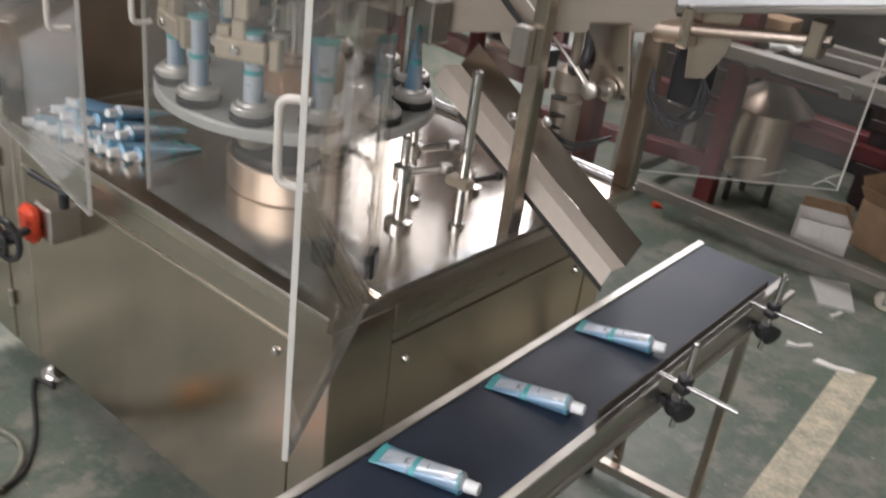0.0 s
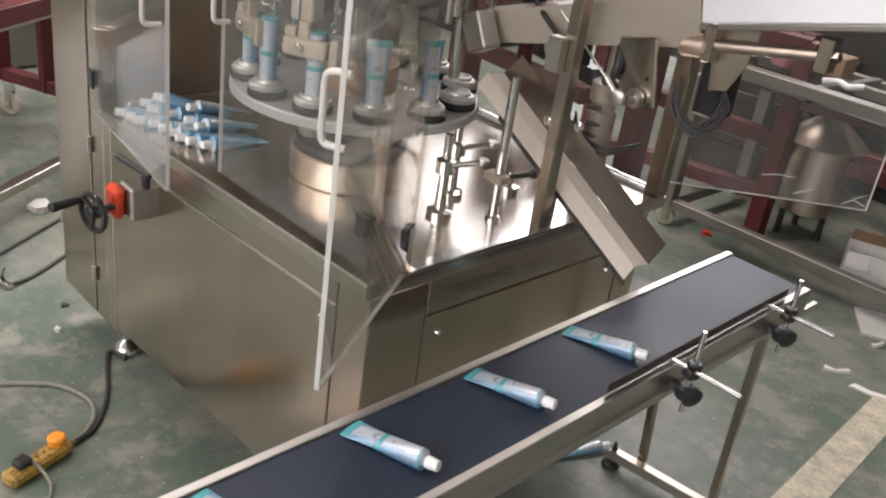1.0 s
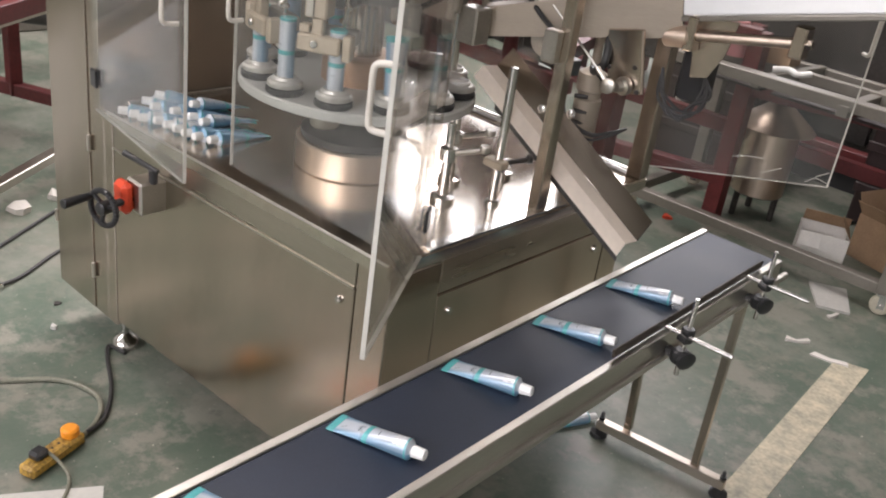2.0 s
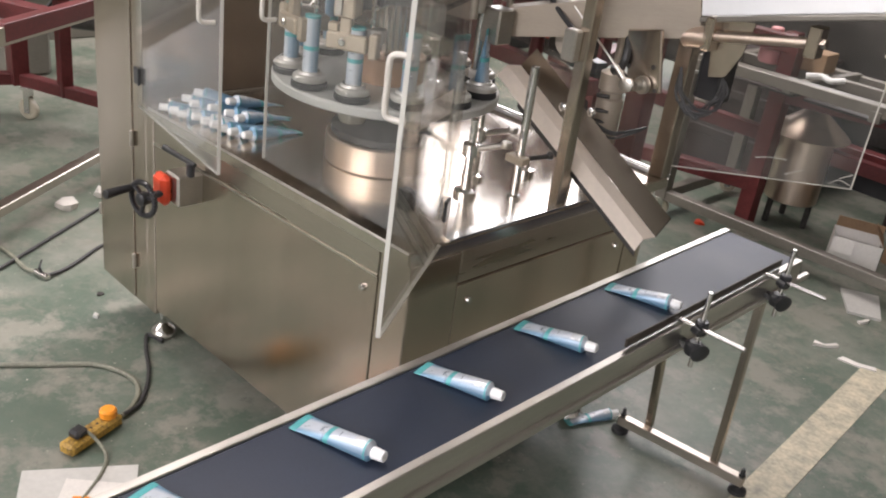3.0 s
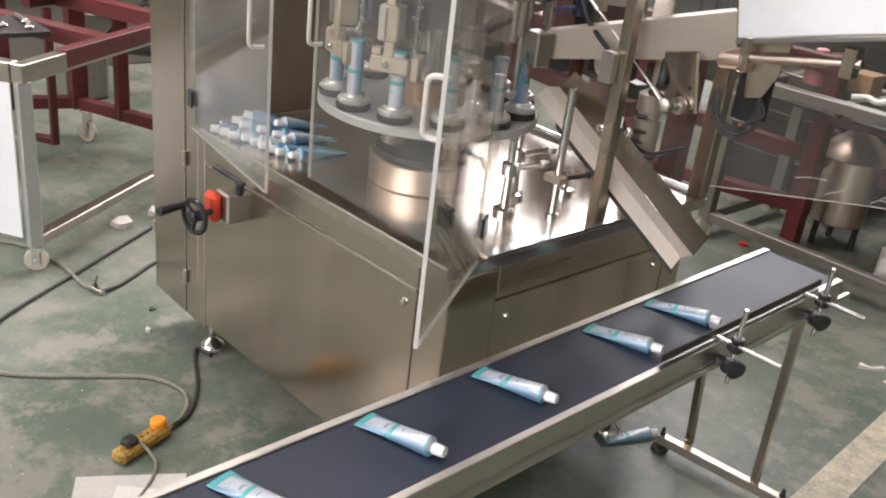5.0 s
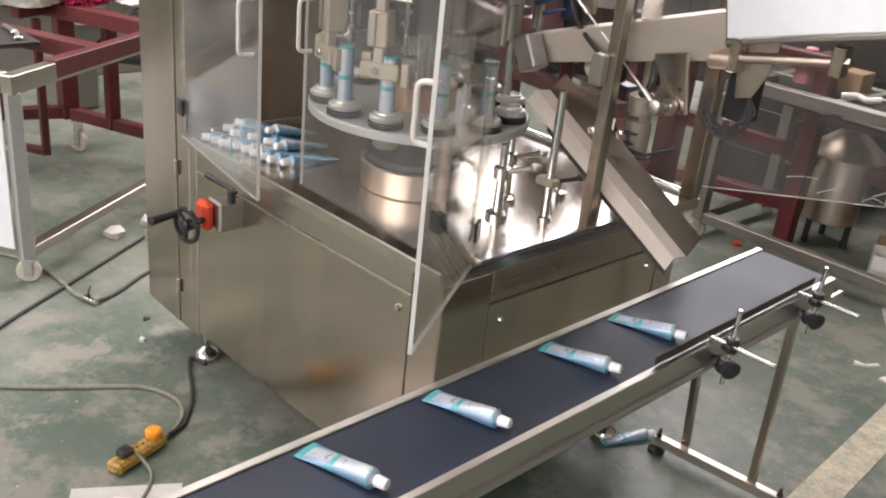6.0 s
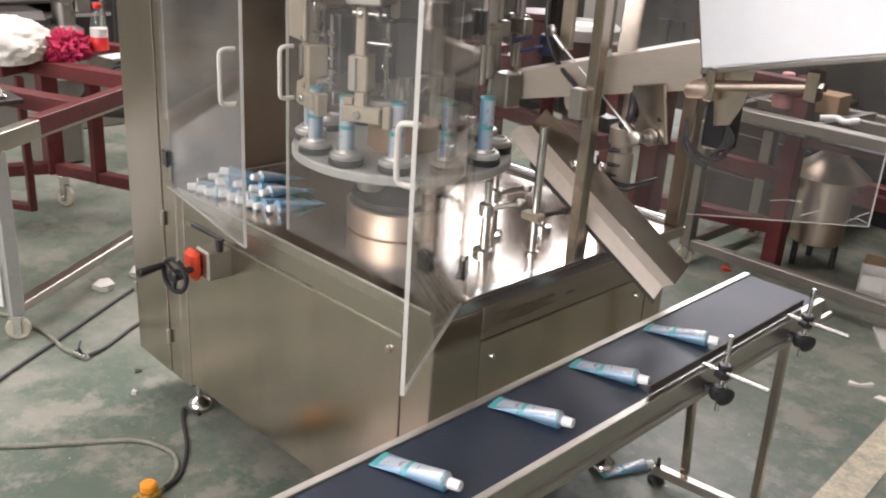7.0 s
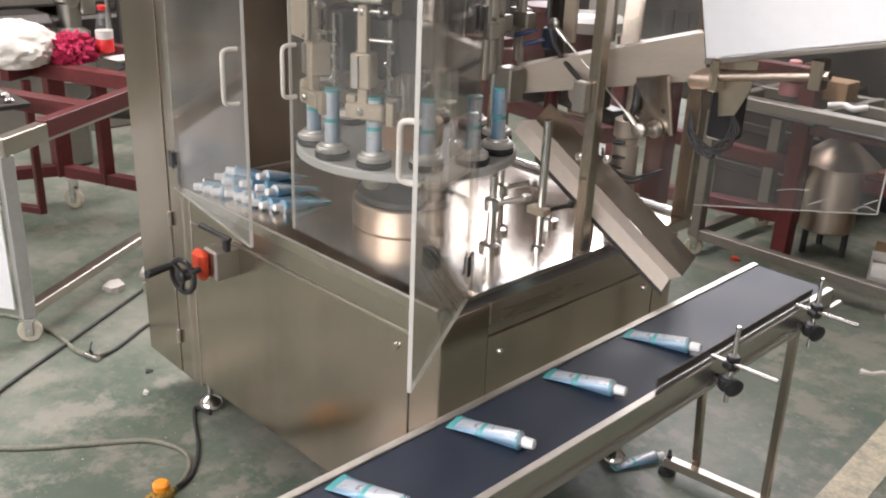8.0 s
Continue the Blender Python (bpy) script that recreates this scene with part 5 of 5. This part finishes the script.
    bm = bm_new()
    for q in ((-0.19, 0.19, -0.14, -0.136), (-0.19, 0.19, 0.136, 0.14), (-0.19, -0.186, -0.14, 0.14), (0.186, 0.19, -0.14, 0.14)):
        box(bm, *q, 0.004, 0.27, 0.0, m)
    box(bm, -0.19, 0.19, -0.14, 0.14, 0.0, 0.004, 0.0, m)
    part("carton_body", bm, CARDW, ct)
    for ax, rot, w in (((0.19, 0, 0.27), ("Y", -35), 0), ((0, 0.14, 0.27), ("X", 28), 1), ((-0.10, -0.14, 0.27), ("X", 170), 2)):
        bm = bm_new()
        mm = m @ Matrix.Translation(ax) @ Matrix.Rotation(radians(rot[1]), 4, rot[0])
        if w == 0:
            box(bm, -0.002, 0.002, -0.135, 0.135, 0.0, 0.13, 0.0, mm)
        else:
            box(bm, -0.18 if w == 1 else -0.08, 0.18 if w == 1 else 0.08, -0.002, 0.002, 0.0, 0.12, 0.0, mm)
        part("flap", bm, CARD if w < 2 else CARDW, ct, "brown cardboard flap")
    bm = bm_new()
    m2 = m @ Matrix.Translation((-0.12, -0.141, 0.07))
    for k in range(5):
        box(bm, -0.05 + 0.022 * k, -0.034 + 0.022 * k, -0.001, 0.0005, 0.0, 0.012, 0.0, m2)
    part("print_bars", bm, INK, ct)
    bm = bm_new()
    prism(bm, [(0.05, 2.67, 0.0), (0.17, 2.47, 0.0), (0.29, 2.53, 0.0), (0.19, 2.75, 0.0)], (0, 0, 0), (0.0, 0.0, 0.012))
    solid("flat_card", bm, PAPER, "flat grey-white card lying on the floor", "card")
    # crates added for the dark red-brown shapes and the shade behind the bench
    for x0c, x1c, y0c, y1c, z1c in ((-1.35, -0.75, 3.50, 4.0, 0.72), (-0.15, 0.55, 3.60, 4.0, 0.66), (0.62, 1.30, 3.45, 3.98, 0.58)):
        cr = thing("filler_crate", ((x0c + x1c) / 2, (y0c + y1c) / 2, 0), "dark maroon crate standing for dark shapes and shade behind the bench", "crate", "crates behind the bench")
        bm = bm_new()
        box(bm, x0c, x1c, y0c, y1c, 0.02, z1c, 0.01)
        part("crate_body", bm, CRATE, cr)
        for k in (0.28, 0.62):
            bm = bm_new()
            box(bm, x0c - 0.012, x1c + 0.012, y0c - 0.012, y0c, z1c * k, z1c * k + 0.05, 0.004)
            part("rib", bm, CRATE, cr)
        bm = bm_new()
        box(bm, x0c + 0.05, x1c - 0.05, y0c + 0.05, y1c - 0.05, 0.0, 0.02)
        part("runner", bm, BLACK, cr)
    bc = thing("carton", (0.20, 3.22, 0), "open brown cardboard carton standing on the floor", "carton")
    m = Matrix.Translation((0.20, 3.24, 0)) @ Matrix.Rotation(radians(-18), 4, "Z")
    bm = bm_new()
    for q in ((-0.15, 0.15, -0.11, -0.106), (-0.15, 0.15, 0.106, 0.11), (-0.15, -0.146, -0.106, 0.106), (0.146, 0.15, -0.106, 0.106)):
        box(bm, *q, 0.004, 0.22, 0.0, m)
    box(bm, -0.15, 0.15, -0.11, 0.11, 0.0, 0.004, 0.0, m)
    part("carton_body", bm, CARD, bc)
    for at, axis, angle, half in (((0, -0.108, 0.22), "X", 40, 0.14), ((0, 0.108, 0.22), "X", -30, 0.14), ((-0.148, 0, 0.22), "Y", -25, 0.10)):
        bm = bm_new()
        mm = m @ Matrix.Translation(at) @ Matrix.Rotation(radians(angle), 4, axis)
        if axis == "X":
            box(bm, -half, half, -0.002, 0.002, 0.0, 0.10, 0.0, mm)
        else:
            box(bm, -0.002, 0.002, -half, half, 0.0, 0.10, 0.0, mm)
        part("flap", bm, CARD, bc, "brown cardboard flap")
    # things on the bench
    bm = bm_new()
    lathe(bm, [(0.052, 0.0), (0.058, 0.012), (0.056, 0.10), (0.042, 0.125), (0.030, 0.135), (0.030, 0.165), (0.022, 0.17)], 18, Matrix.Translation((-0.715, 2.98, 0.806)))
    solid("pink_bottle", bm, PINK, "pink plastic bottle standing on the bench", "bottle", at=(-0.715, 2.98, 0.806))
    bm = bm_new()
    box(bm, -0.60, -0.46, 3.02, 3.15, 0.806, 0.90, 0.004)
    solid("carton", bm, CARD, "small brown cardboard box on the bench", "carton", at=(-0.49, 3.10, 0.806))
    bm = bm_new()
    pipe(bm, [(-0.46, 2.84, 0.822), (-0.40, 2.87, 0.832), (-0.35, 2.86, 0.825), (-0.30, 2.89, 0.838)], 0.014, 8)
    solid("white_tube", bm, WHITE, "white and green squeezed tube on the bench", "tube", at=(-0.38, 2.87, 0.806))
    bm = bm_new()
    box(bm, -0.02, 0.45, 3.25, 3.50, 0.80, 0.87, 0.02)
    box(bm, 0.06, 0.32, 3.28, 3.45, 0.87, 0.90, 0.012)
    solid("packing_tray", bm, CARDW, "pale plastic packing tray on the bench", "tray", at=(0.2, 3.35, 0.80))


right_bench()


def far_machines():
    """Darker machines further back."""
    fm = thing("background_machine", (-1.0, 4.6, 0), "grey and red machine standing behind the filling machine", "machine")
    bm = bm_new()
    box(bm, -2.6, -1.2, 4.3, 5.4, 0.35, 1.15, 0.02)
    box(bm, -2.3, -1.5, 4.5, 5.3, 1.15, 2.1, 0.02)
    part("housing", bm, DARKM, fm)
    for x, y in ((-2.5, 4.4), (-1.3, 4.4), (-2.5, 5.3), (-1.3, 5.3)):
        bm = bm_new()
        bar(bm, (x, y, 0), (x, y, 0.36), 0.08, 0.08)
        part("leg", bm, REDP, fm)
    bm = bm_new()
    for k in range(4):
        box(bm, -2.35 + 0.12 * k, -2.27 + 0.12 * k, 4.28, 4.30, 0.6, 0.95, 0.004)
    part("vent", bm, DARKM, fm)
    # round steel bowl feeder behind the infeed
    bf = thing("bowl_feeder", (-0.95, 1.75, 0), "white-rimmed steel bowl on a red stand", "bowl")
    m = Matrix.Translation((-1.03, 1.75, 0))
    bm = bm_new()
    lathe(bm, [(0.10, 1.16), (0.15, 1.17), (0.155, 1.21), (0.13, 1.23), (0.125, 1.215)], 30, m)
    part("bowl", bm, WHITEP, bf)
    bm = bm_new()
    lathe(bm, [(0.09, 0.0), (0.09, 0.02), (0.05, 0.05), (0.05, 1.10), (0.09, 1.16)], 20, m)
    part("stand", bm, REDP, bf)
    rs = thing("welded_stand", (-0.6, 1.5, 0), "dark red welded steel stand behind the machine", "frame")
    for p0, p1, w in (((-0.53, 1.62, 0.0), (-0.53, 1.62, 1.12), 0.08), ((-1.15, 1.35, 0.0), (-1.15, 1.35, 1.15), 0.09), ((-1.15, 1.35, 1.08), (-0.53, 1.62, 1.06), 0.08),
                      ((-0.95, 1.2, 0.95), (-0.35, 1.05, 0.98), 0.05), ((-1.15, 1.35, 0.3), (-0.53, 1.62, 0.3), 0.07)):
        bm = bm_new()
        bar(bm, p0, p1, w, w, 0.003)
        part("beam", bm, REDP, rs)
    bm = bm_new()
    for x, y, z, r in ((-0.62, 1.10, 1.12, 0.05), (-0.50, 1.12, 1.06, 0.04), (-0.74, 1.16, 1.10, 0.045)):
        lathe(bm, [(r * 0.5, -0.05), (r, -0.045), (r, 0.03), (r * 0.6, 0.04), (r * 0.3, 0.07)], 16, Matrix.Translation((x, y, z)) @ Matrix.Rotation(radians(70), 4, "X"))
    bar(bm, (-0.80, 1.18, 1.05), (-0.38, 1.12, 1.02), 0.05, 0.05)
    part("valve_block", bm, DARKM, rs, "dark valves and fittings")
    bm = bm_new()
    lathe(bm, [(0.05, 1.08), (0.085, 1.09), (0.085, 1.28), (0.095, 1.29), (0.095, 1.31), (0.06, 1.315)], 22, Matrix.Translation((-0.88, 1.30, 0)))
    part("red_pail", bm, REDP, rs, "dark red pail")
    bm = bm_new()
    lathe(bm, [(0.03, 0), (0.036, 0.01), (0.036, 0.05), (0.02, 0.055)], 16, along((-0.55, 1.05, 1.13), (-0.50, 0.98, 1.13)))
    part("pressure_knob", bm, REDB, rs, "red regulator knob")
    lm = thing("background_machine", (-4.9, 0.6, 0), "grey machine with valves behind the red stand", "machine")
    bm = bm_new()
    box(bm, -5.6, -4.75, 0.1, 1.02, 0.5, 0.81, 0.05)
    box(bm, -5.6, -5.0, 1.02, 1.9, 0.5, 0.75, 0.02)
    part("housing", bm, DARKM, lm)
    bm = bm_new()
    box(bm, -5.6, -5.1, 0.1, 1.9, 0.812, 1.7, 0.02)
    part("upper_cabinet", bm, GREYP, lm, "grey painted upper cabinet")
    bm = bm_new()
    box(bm, -5.5, -4.8, 0.2, 1.8, 0.0, 0.5, 0.01)
    part("base", bm, GREYP, lm)
    bm = bm_new()
    lathe(bm, [(0.11, 1.06), (0.12, 1.08), (0.12, 1.14), (0.07, 1.17), (0.075, 1.32), (0.10, 1.34), (0.10, 1.44), (0.05, 1.48)], 20, Matrix.Translation((-4.85, 1.13, -0.46)))
    rod(bm, (-4.85, 1.13, 0.90), (-4.68, 1.09, 0.90), 0.045, 16)
    box(bm, -4.80, -4.74, 1.17, 1.27, 0.80, 0.98, 0.01)
    lathe(bm, [(0.13, 0.36), (0.13, 0.60), (0.11, 0.61)], 20, Matrix.Translation((-4.85, 1.13, 0)))
    part("valve_head", bm, CAST, lm, "cast alloy valve head")
    for k in range(3):
        bm = bm_new()
        rod(bm, (-4.78, 1.36 + 0.085 * k, 0.5), (-4.78, 1.36 + 0.085 * k, 1.5 - 0.1 * k), 0.022, 12)
        part("column", bm, DARKM if k else BRIGHT, lm)
    # cupboards and stock along the far side
    rng = random.Random(21)
    # dark housing row added here to keep window light off the bench area
    hm = thing("background_machine", (0.4, 4.4, 0), "dark machine housing added behind the bench to block window light", "machine")
    for x0, x1, z1 in ((-1.5, -0.2, 1.25), (-0.15, 1.2, 1.05), (1.25, 2.6, 1.5)):
        bm = bm_new()
        box(bm, x0, x1, 4.05, 4.8, 0.12, z1, 0.02)
        part("housing", bm, DARKM, hm)
        bm = bm_new()
        box(bm, x0 + 0.1, x1 - 0.1, 4.03, 4.05, 0.3, z1 - 0.15, 0.004)
        part("access_panel", bm, DARKM, hm)
        bm = bm_new()
        box(bm, x0 + 0.05, x1 - 0.05, 4.1, 4.75, 0.0, 0.12)
        part("plinth", bm, BLACK, hm)
    for i, (x, y, w, d, h, mt) in enumerate(((-5.6, 3.2, 1.0, 0.8, 1.7, GREYP), (-4.2, 4.6, 1.2, 0.9, 1.5, DARKM), (-6.2, 1.2, 0.9, 0.9, 1.3, STEEL), (1.6, 5.2, 1.4, 0.9, 1.5, DARKM), (0.0, 5.6, 1.1, 0.8, 1.9, GREYP), (3.0, 4.0, 1.0, 0.9, 1.3, STEEL))):
        cb = thing("machine_cabinet", (x, y, 0), "grey steel machine cabinet standing further back", "cabinet", "cabinets further back")
        bm = bm_new()
        box(bm, x - w / 2, x + w / 2, y - d / 2, y + d / 2, 0.1, h, 0.015)
        part("body", bm, mt, cb)
        bm = bm_new()
        box(bm, x - w * 0.44, x + w * 0.44, y - d / 2 - 0.012, y - d / 2, 0.2, h - 0.15, 0.004)
        part("door", bm, mt, cb)
        bm = bm_new()
        box(bm, x - w / 2 + 0.05, x + w / 2 - 0.05, y - d / 2 + 0.05, y + d / 2 - 0.05, 0.0, 0.1)
        part("plinth", bm, BLACK, cb)


far_machines()


def floor_things():
    ps = thing("power_strip", (-0.775, -0.38, 0), "dirty yellow power strip with an orange plug on the floor", "power strip")
    m = Matrix.Translation((-0.764, -0.394, 0.002)) @ Matrix.Rotation(radians(110), 4, "Z")
    bm = bm_new()
    box(bm, -0.095, 0.095, -0.026, 0.026, 0.0, 0.036, 0.008, m)
    part("housing", bm, YELLOW, ps)
    bm = bm_new()
    for x in (-0.005, 0.018):
        box(bm, x, x + 0.006, -0.004, 0.004, 0.0362, 0.0370, 0.0, m)
    part("socket_slots", bm, BLACK, ps)
    bm = bm_new()
    lathe(bm, [(0.020, 0.036), (0.024, 0.040), (0.024, 0.058), (0.018, 0.064)], 18, m @ Matrix.Translation((0.062, 0, 0)))
    part("plug", bm, ORANGE, ps, "orange plug")
    bm = bm_new()
    box(bm, -0.068, -0.026, -0.018, 0.020, 0.036, 0.062, 0.007, m)
    part("plug", bm, BLACKP, ps, "black plug")

    def cord(name, pts, r, material, label):
        bm = bm_new()
        pipe(bm, [(x, y, z + r) for x, y, z in pts], r, 8)
        solid(name, bm, material, label, "cable", "cables on the floor")

    cord("power_cable", [(-1.10, 0.00, 0.0), (-1.165, -0.02, 0), (-1.10, -0.06, 0), (-0.985, -0.11, 0), (-0.90, -0.16, 0), (-0.83, -0.22, 0), (-0.80, -0.285, 0.008)], 0.0065, CABLE, "black power cable on the floor")
    cord("power_cable", [(-2.0, -1.35, 0), (-1.55, -0.80, 0), (-1.318, -0.584, 0), (-1.18, -0.38, 0), (-1.084, -0.232, 0), (-0.97, -0.178, 0), (-0.885, -0.195, 0), (-0.825, -0.25, 0), (-0.797, -0.292, 0.006)], 0.0075, CABLEG, "dusty grey power cable looping over the floor")
    cord("power_cable", [(-0.755, -0.42, 0.045), (-0.715, -0.40, 0.02), (-0.665, -0.40, 0), (-0.60, -0.45, 0), (-0.52, -0.56, 0), (-0.42, -0.75, 0), (-0.3, -1.2, 0)], 0.005, CABLEG, "grey power cable on the floor")
    cord("power_cable", [(-1.35, -1.1, 0), (-1.53, -0.68, 0), (-1.699, -0.462, 0), (-1.90, -0.14, 0), (-2.155, 0.266, 0), (-2.45, 0.75, 0)], 0.007, CABLE, "black power cable on the floor")
    cord("air_hose", [(-2.45, -0.55, 0), (-2.30, -0.31, 0), (-2.20, -0.235, 0), (-2.08, -0.20, 0), (-1.952, -0.174, 0), (-1.80, -0.17, 0), (-1.735, -0.15, 0.008)], 0.008, CABLEG, "pale air hose with a coupling on the floor")
    cord("air_hose", [(-1.69, -0.14, 0.008), (-1.72, -0.06, 0), (-1.765, 0.02, 0), (-1.832, 0.128, 0), (-1.9, 0.3, 0)], 0.007, CABLE, "black air hose on the floor")
    cp = thing("hose_coupling", (-1.71, -0.145, 0), "small bright steel valve coupling on the floor", "coupling")
    bm = bm_new()
    rod(bm, (-1.745, -0.155, 0.013), (-1.68, -0.135, 0.013), 0.012, 12)
    part("valve_body", bm, BRIGHT, cp)
    bm = bm_new()
    rod(bm, (-1.71, -0.145, 0.02), (-1.715, -0.15, 0.042), 0.006, 8)
    bar(bm, (-1.715, -0.15, 0.042), (-1.755, -0.125, 0.048), 0.008, 0.004, 0.001)
    part("lever", bm, BLACKP, cp)
    bm = bm_new()
    prism(bm, [(-0.735, -0.597, 0.0), (-0.59, -0.345, 0.0), (-0.36, -0.48, 0.0), (-0.45, -0.75, 0.0)], (0, 0, 0), (0, 0, 0.003))
    solid("paper_sheet", bm, PAPER, "grey-white paper sheet lying on the floor", "paper")
    bm = bm_new()
    prism(bm, [(-0.64, -0.52, 0.004), (-0.53, -0.40, 0.004), (-0.44, -0.47, 0.004), (-0.54, -0.60, 0.004)], (0, 0, 0), (0, 0, 0.002))
    sticker = solid("paper_sheet", bm, CARDW, "smaller white paper on top of the sheet", "paper")
    lab = thing("warning_card", (-0.50, -0.50, 0.006), "small yellow and red printed card on the paper", "card")
    bm = bm_new()
    prism(bm, [(-0.565, -0.535, 0.007), (-0.50, -0.455, 0.007), (-0.455, -0.49, 0.007), (-0.52, -0.575, 0.007)], (0, 0, 0), (0, 0, 0.0015))
    part("card", bm, ORANGE, lab, "yellow card")
    bm = bm_new()
    prism(bm, [(-0.535, -0.53, 0.0086), (-0.50, -0.485, 0.0086), (-0.478, -0.503, 0.0086), (-0.512, -0.548, 0.0086)], (0, 0, 0), (0, 0, 0.0008))
    part("print_bar", bm, REDLIQ, lab)
    # debris
    rng = random.Random(5)

    def scrap(x, y, s, material, label, h=0.012):
        bm = bm_new()
        n = 6
        pts = [(x + s * rng.uniform(0.6, 1.1) * math.cos(2 * math.pi * k / n), y + s * rng.uniform(0.4, 0.9) * math.sin(2 * math.pi * k / n), 0.0) for k in range(n)]
        prism(bm, pts, (0, 0, 0), (0.1 * s, 0.05 * s, h))
        for v in bm.verts:
            if v.co.z > 0:
                v.co.z *= rng.uniform(0.6, 1.6)
        solid("paper_scrap", bm, material, label, "scrap", "scraps on the floor")

    scrap(-2.25, 0.173, 0.055, CARDW, "crumpled white paper scrap on the floor", 0.03)
    scrap(-1.36, -0.105, 0.015, PAPER, "small pale scrap on the floor", 0.010)
    scrap(-1.50, -0.03, 0.018, DARKM, "small dark scrap on the floor", 0.006)
    scrap(-2.30, 0.36, 0.05, CARDW, "white paper scrap on the floor", 0.02)
    scrap(-0.72, 2.72, 0.03, REDB, "small red scrap on the floor", 0.012)
    for x, y, s, a in ((0.242, 2.10, 0.05, 40), (0.385, 2.07, 0.07, 12), (0.25, 2.45, 0.03, 70)):
        bm = bm_new()
        m = Matrix.Translation((x, y, 0.0)) @ Matrix.Rotation(radians(a), 4, "Z")
        prism(bm, [m @ Vector(q) for q in ((-s, -0.010, 0), (0, -0.014, 0), (s, -0.004, 0), (s * 0.9, 0.012, 0), (0, 0.008, 0), (-s * 0.8, 0.012, 0))], (0, 0, 0), (0, 0, 0.004))
        for v in bm.verts:
            v.co.z += 0.012 * abs(math.sin(v.co.x * 40)) if v.co.z > 0.001 else 0
        solid("paper_scrap", bm, CARDW, "curled white paper strip on the floor", "scrap", "scraps on the floor")
    # a lost tube lying by the stand
    t = copy_thing(FIRST, lying(0.045, 0.985, 0.0190, 245, 5.2, 10))
    tagged(t, "blue squeeze tube lying on the floor by the conveyor foot", "tube", "tubes on the floor")


floor_things()


# ---- what moves ----
STEPS = ((1.90, 2.30), (4.35, 4.75), (6.80, 7.20))
SPEED, GAP, BASE = 0.1235, 0.304, 0.285


def turned(t):
    """Degrees that the turntable has gone by t seconds."""
    a = 0.0
    for s, e in STEPS:
        u = max(0.0, min(1.0, (t - s) / (e - s)))
        a += 30 * u * u * (3 - 2 * u)
    return a


def in_cup(angle):
    a = radians(angle)
    return Matrix.Translation((AX + 0.248 * math.cos(a), AY + 0.248 * math.sin(a), DZ - 0.015)) @ Matrix.Rotation(a - radians(90), 4, "Z")


def on_belt(n, t):
    y = BASE + GAP * n - SPEED * t
    return lying(0.380 - 0.024 * y, y, CZ + 0.0190, 195)


def motions():
    ticks = [0.0] + [s + (e - s) * k / 4 for s, e in STEPS for k in range(5)] + [8.0]
    home = TURNTABLE.matrix_basis.copy()
    walk(TURNTABLE, [(t, home @ Matrix.Rotation(radians(turned(t)), 4, "Z")) for t in ticks])
    rest = BLOCK.matrix_basis.copy()
    tilt = rest @ Matrix.Rotation(radians(-28), 4, "Y")
    rows = [(0.0, rest)]
    for s in (0.65, 3.05, 5.50):
        rows += [(s, rest), (s + 0.25, tilt), (s + 1.05, tilt), (s + 1.30, rest)]
    walk(BLOCK, rows + [(8.0, rest)])
    for tb, n in BELT_TUBES:
        walk(tb, [(0.0, on_belt(n, 0.0)), (8.0, on_belt(n, 8.0))])
    leave = {30: (0.70, 2), 0: (3.08, 3), -30: (5.54, 4)}
    for tb, angle in CUP_TUBES:
        if angle not in leave:
            walk(tb, [(t, in_cup(angle + turned(t))) for t in ticks])
            continue
        s, n = leave[angle]
        c = in_cup(30)
        rows = [(t, in_cup(angle + turned(t))) for t in ticks if t < s]
        down = Matrix.Rotation(radians(180), 4, "Z") @ Matrix.Rotation(radians(90 - 38), 4, "Y") @ Matrix.Rotation(radians(90), 4, "Z")
        lean = Matrix.Rotation(radians(180), 4, "Z") @ Matrix.Rotation(radians(25), 4, "Y") @ Matrix.Rotation(radians(90), 4, "Z")
        end = Matrix.Translation((0.222, 0.668, 0.724)) @ down
        rows += [(s, c), (s + 0.15, Matrix.Translation((-0.205, 0.475, 1.11)) @ lean), (s + 0.34, Matrix.Translation((-0.11, 0.592, 0.957)) @ down),
                 (s + 0.68, Matrix.Translation((0.06, 0.640, 0.824)) @ down), (s + 0.82, end),
                 (s + 0.92, end.lerp(on_belt(n, s + 1.03), 0.72)), (s + 1.03, on_belt(n, s + 1.03)), (s + 1.15, on_belt(n, s + 1.15)), (s + 1.3, on_belt(n, s + 1.3)), (8.0, on_belt(n, 8.0))]
        walk(tb, rows)


motions()
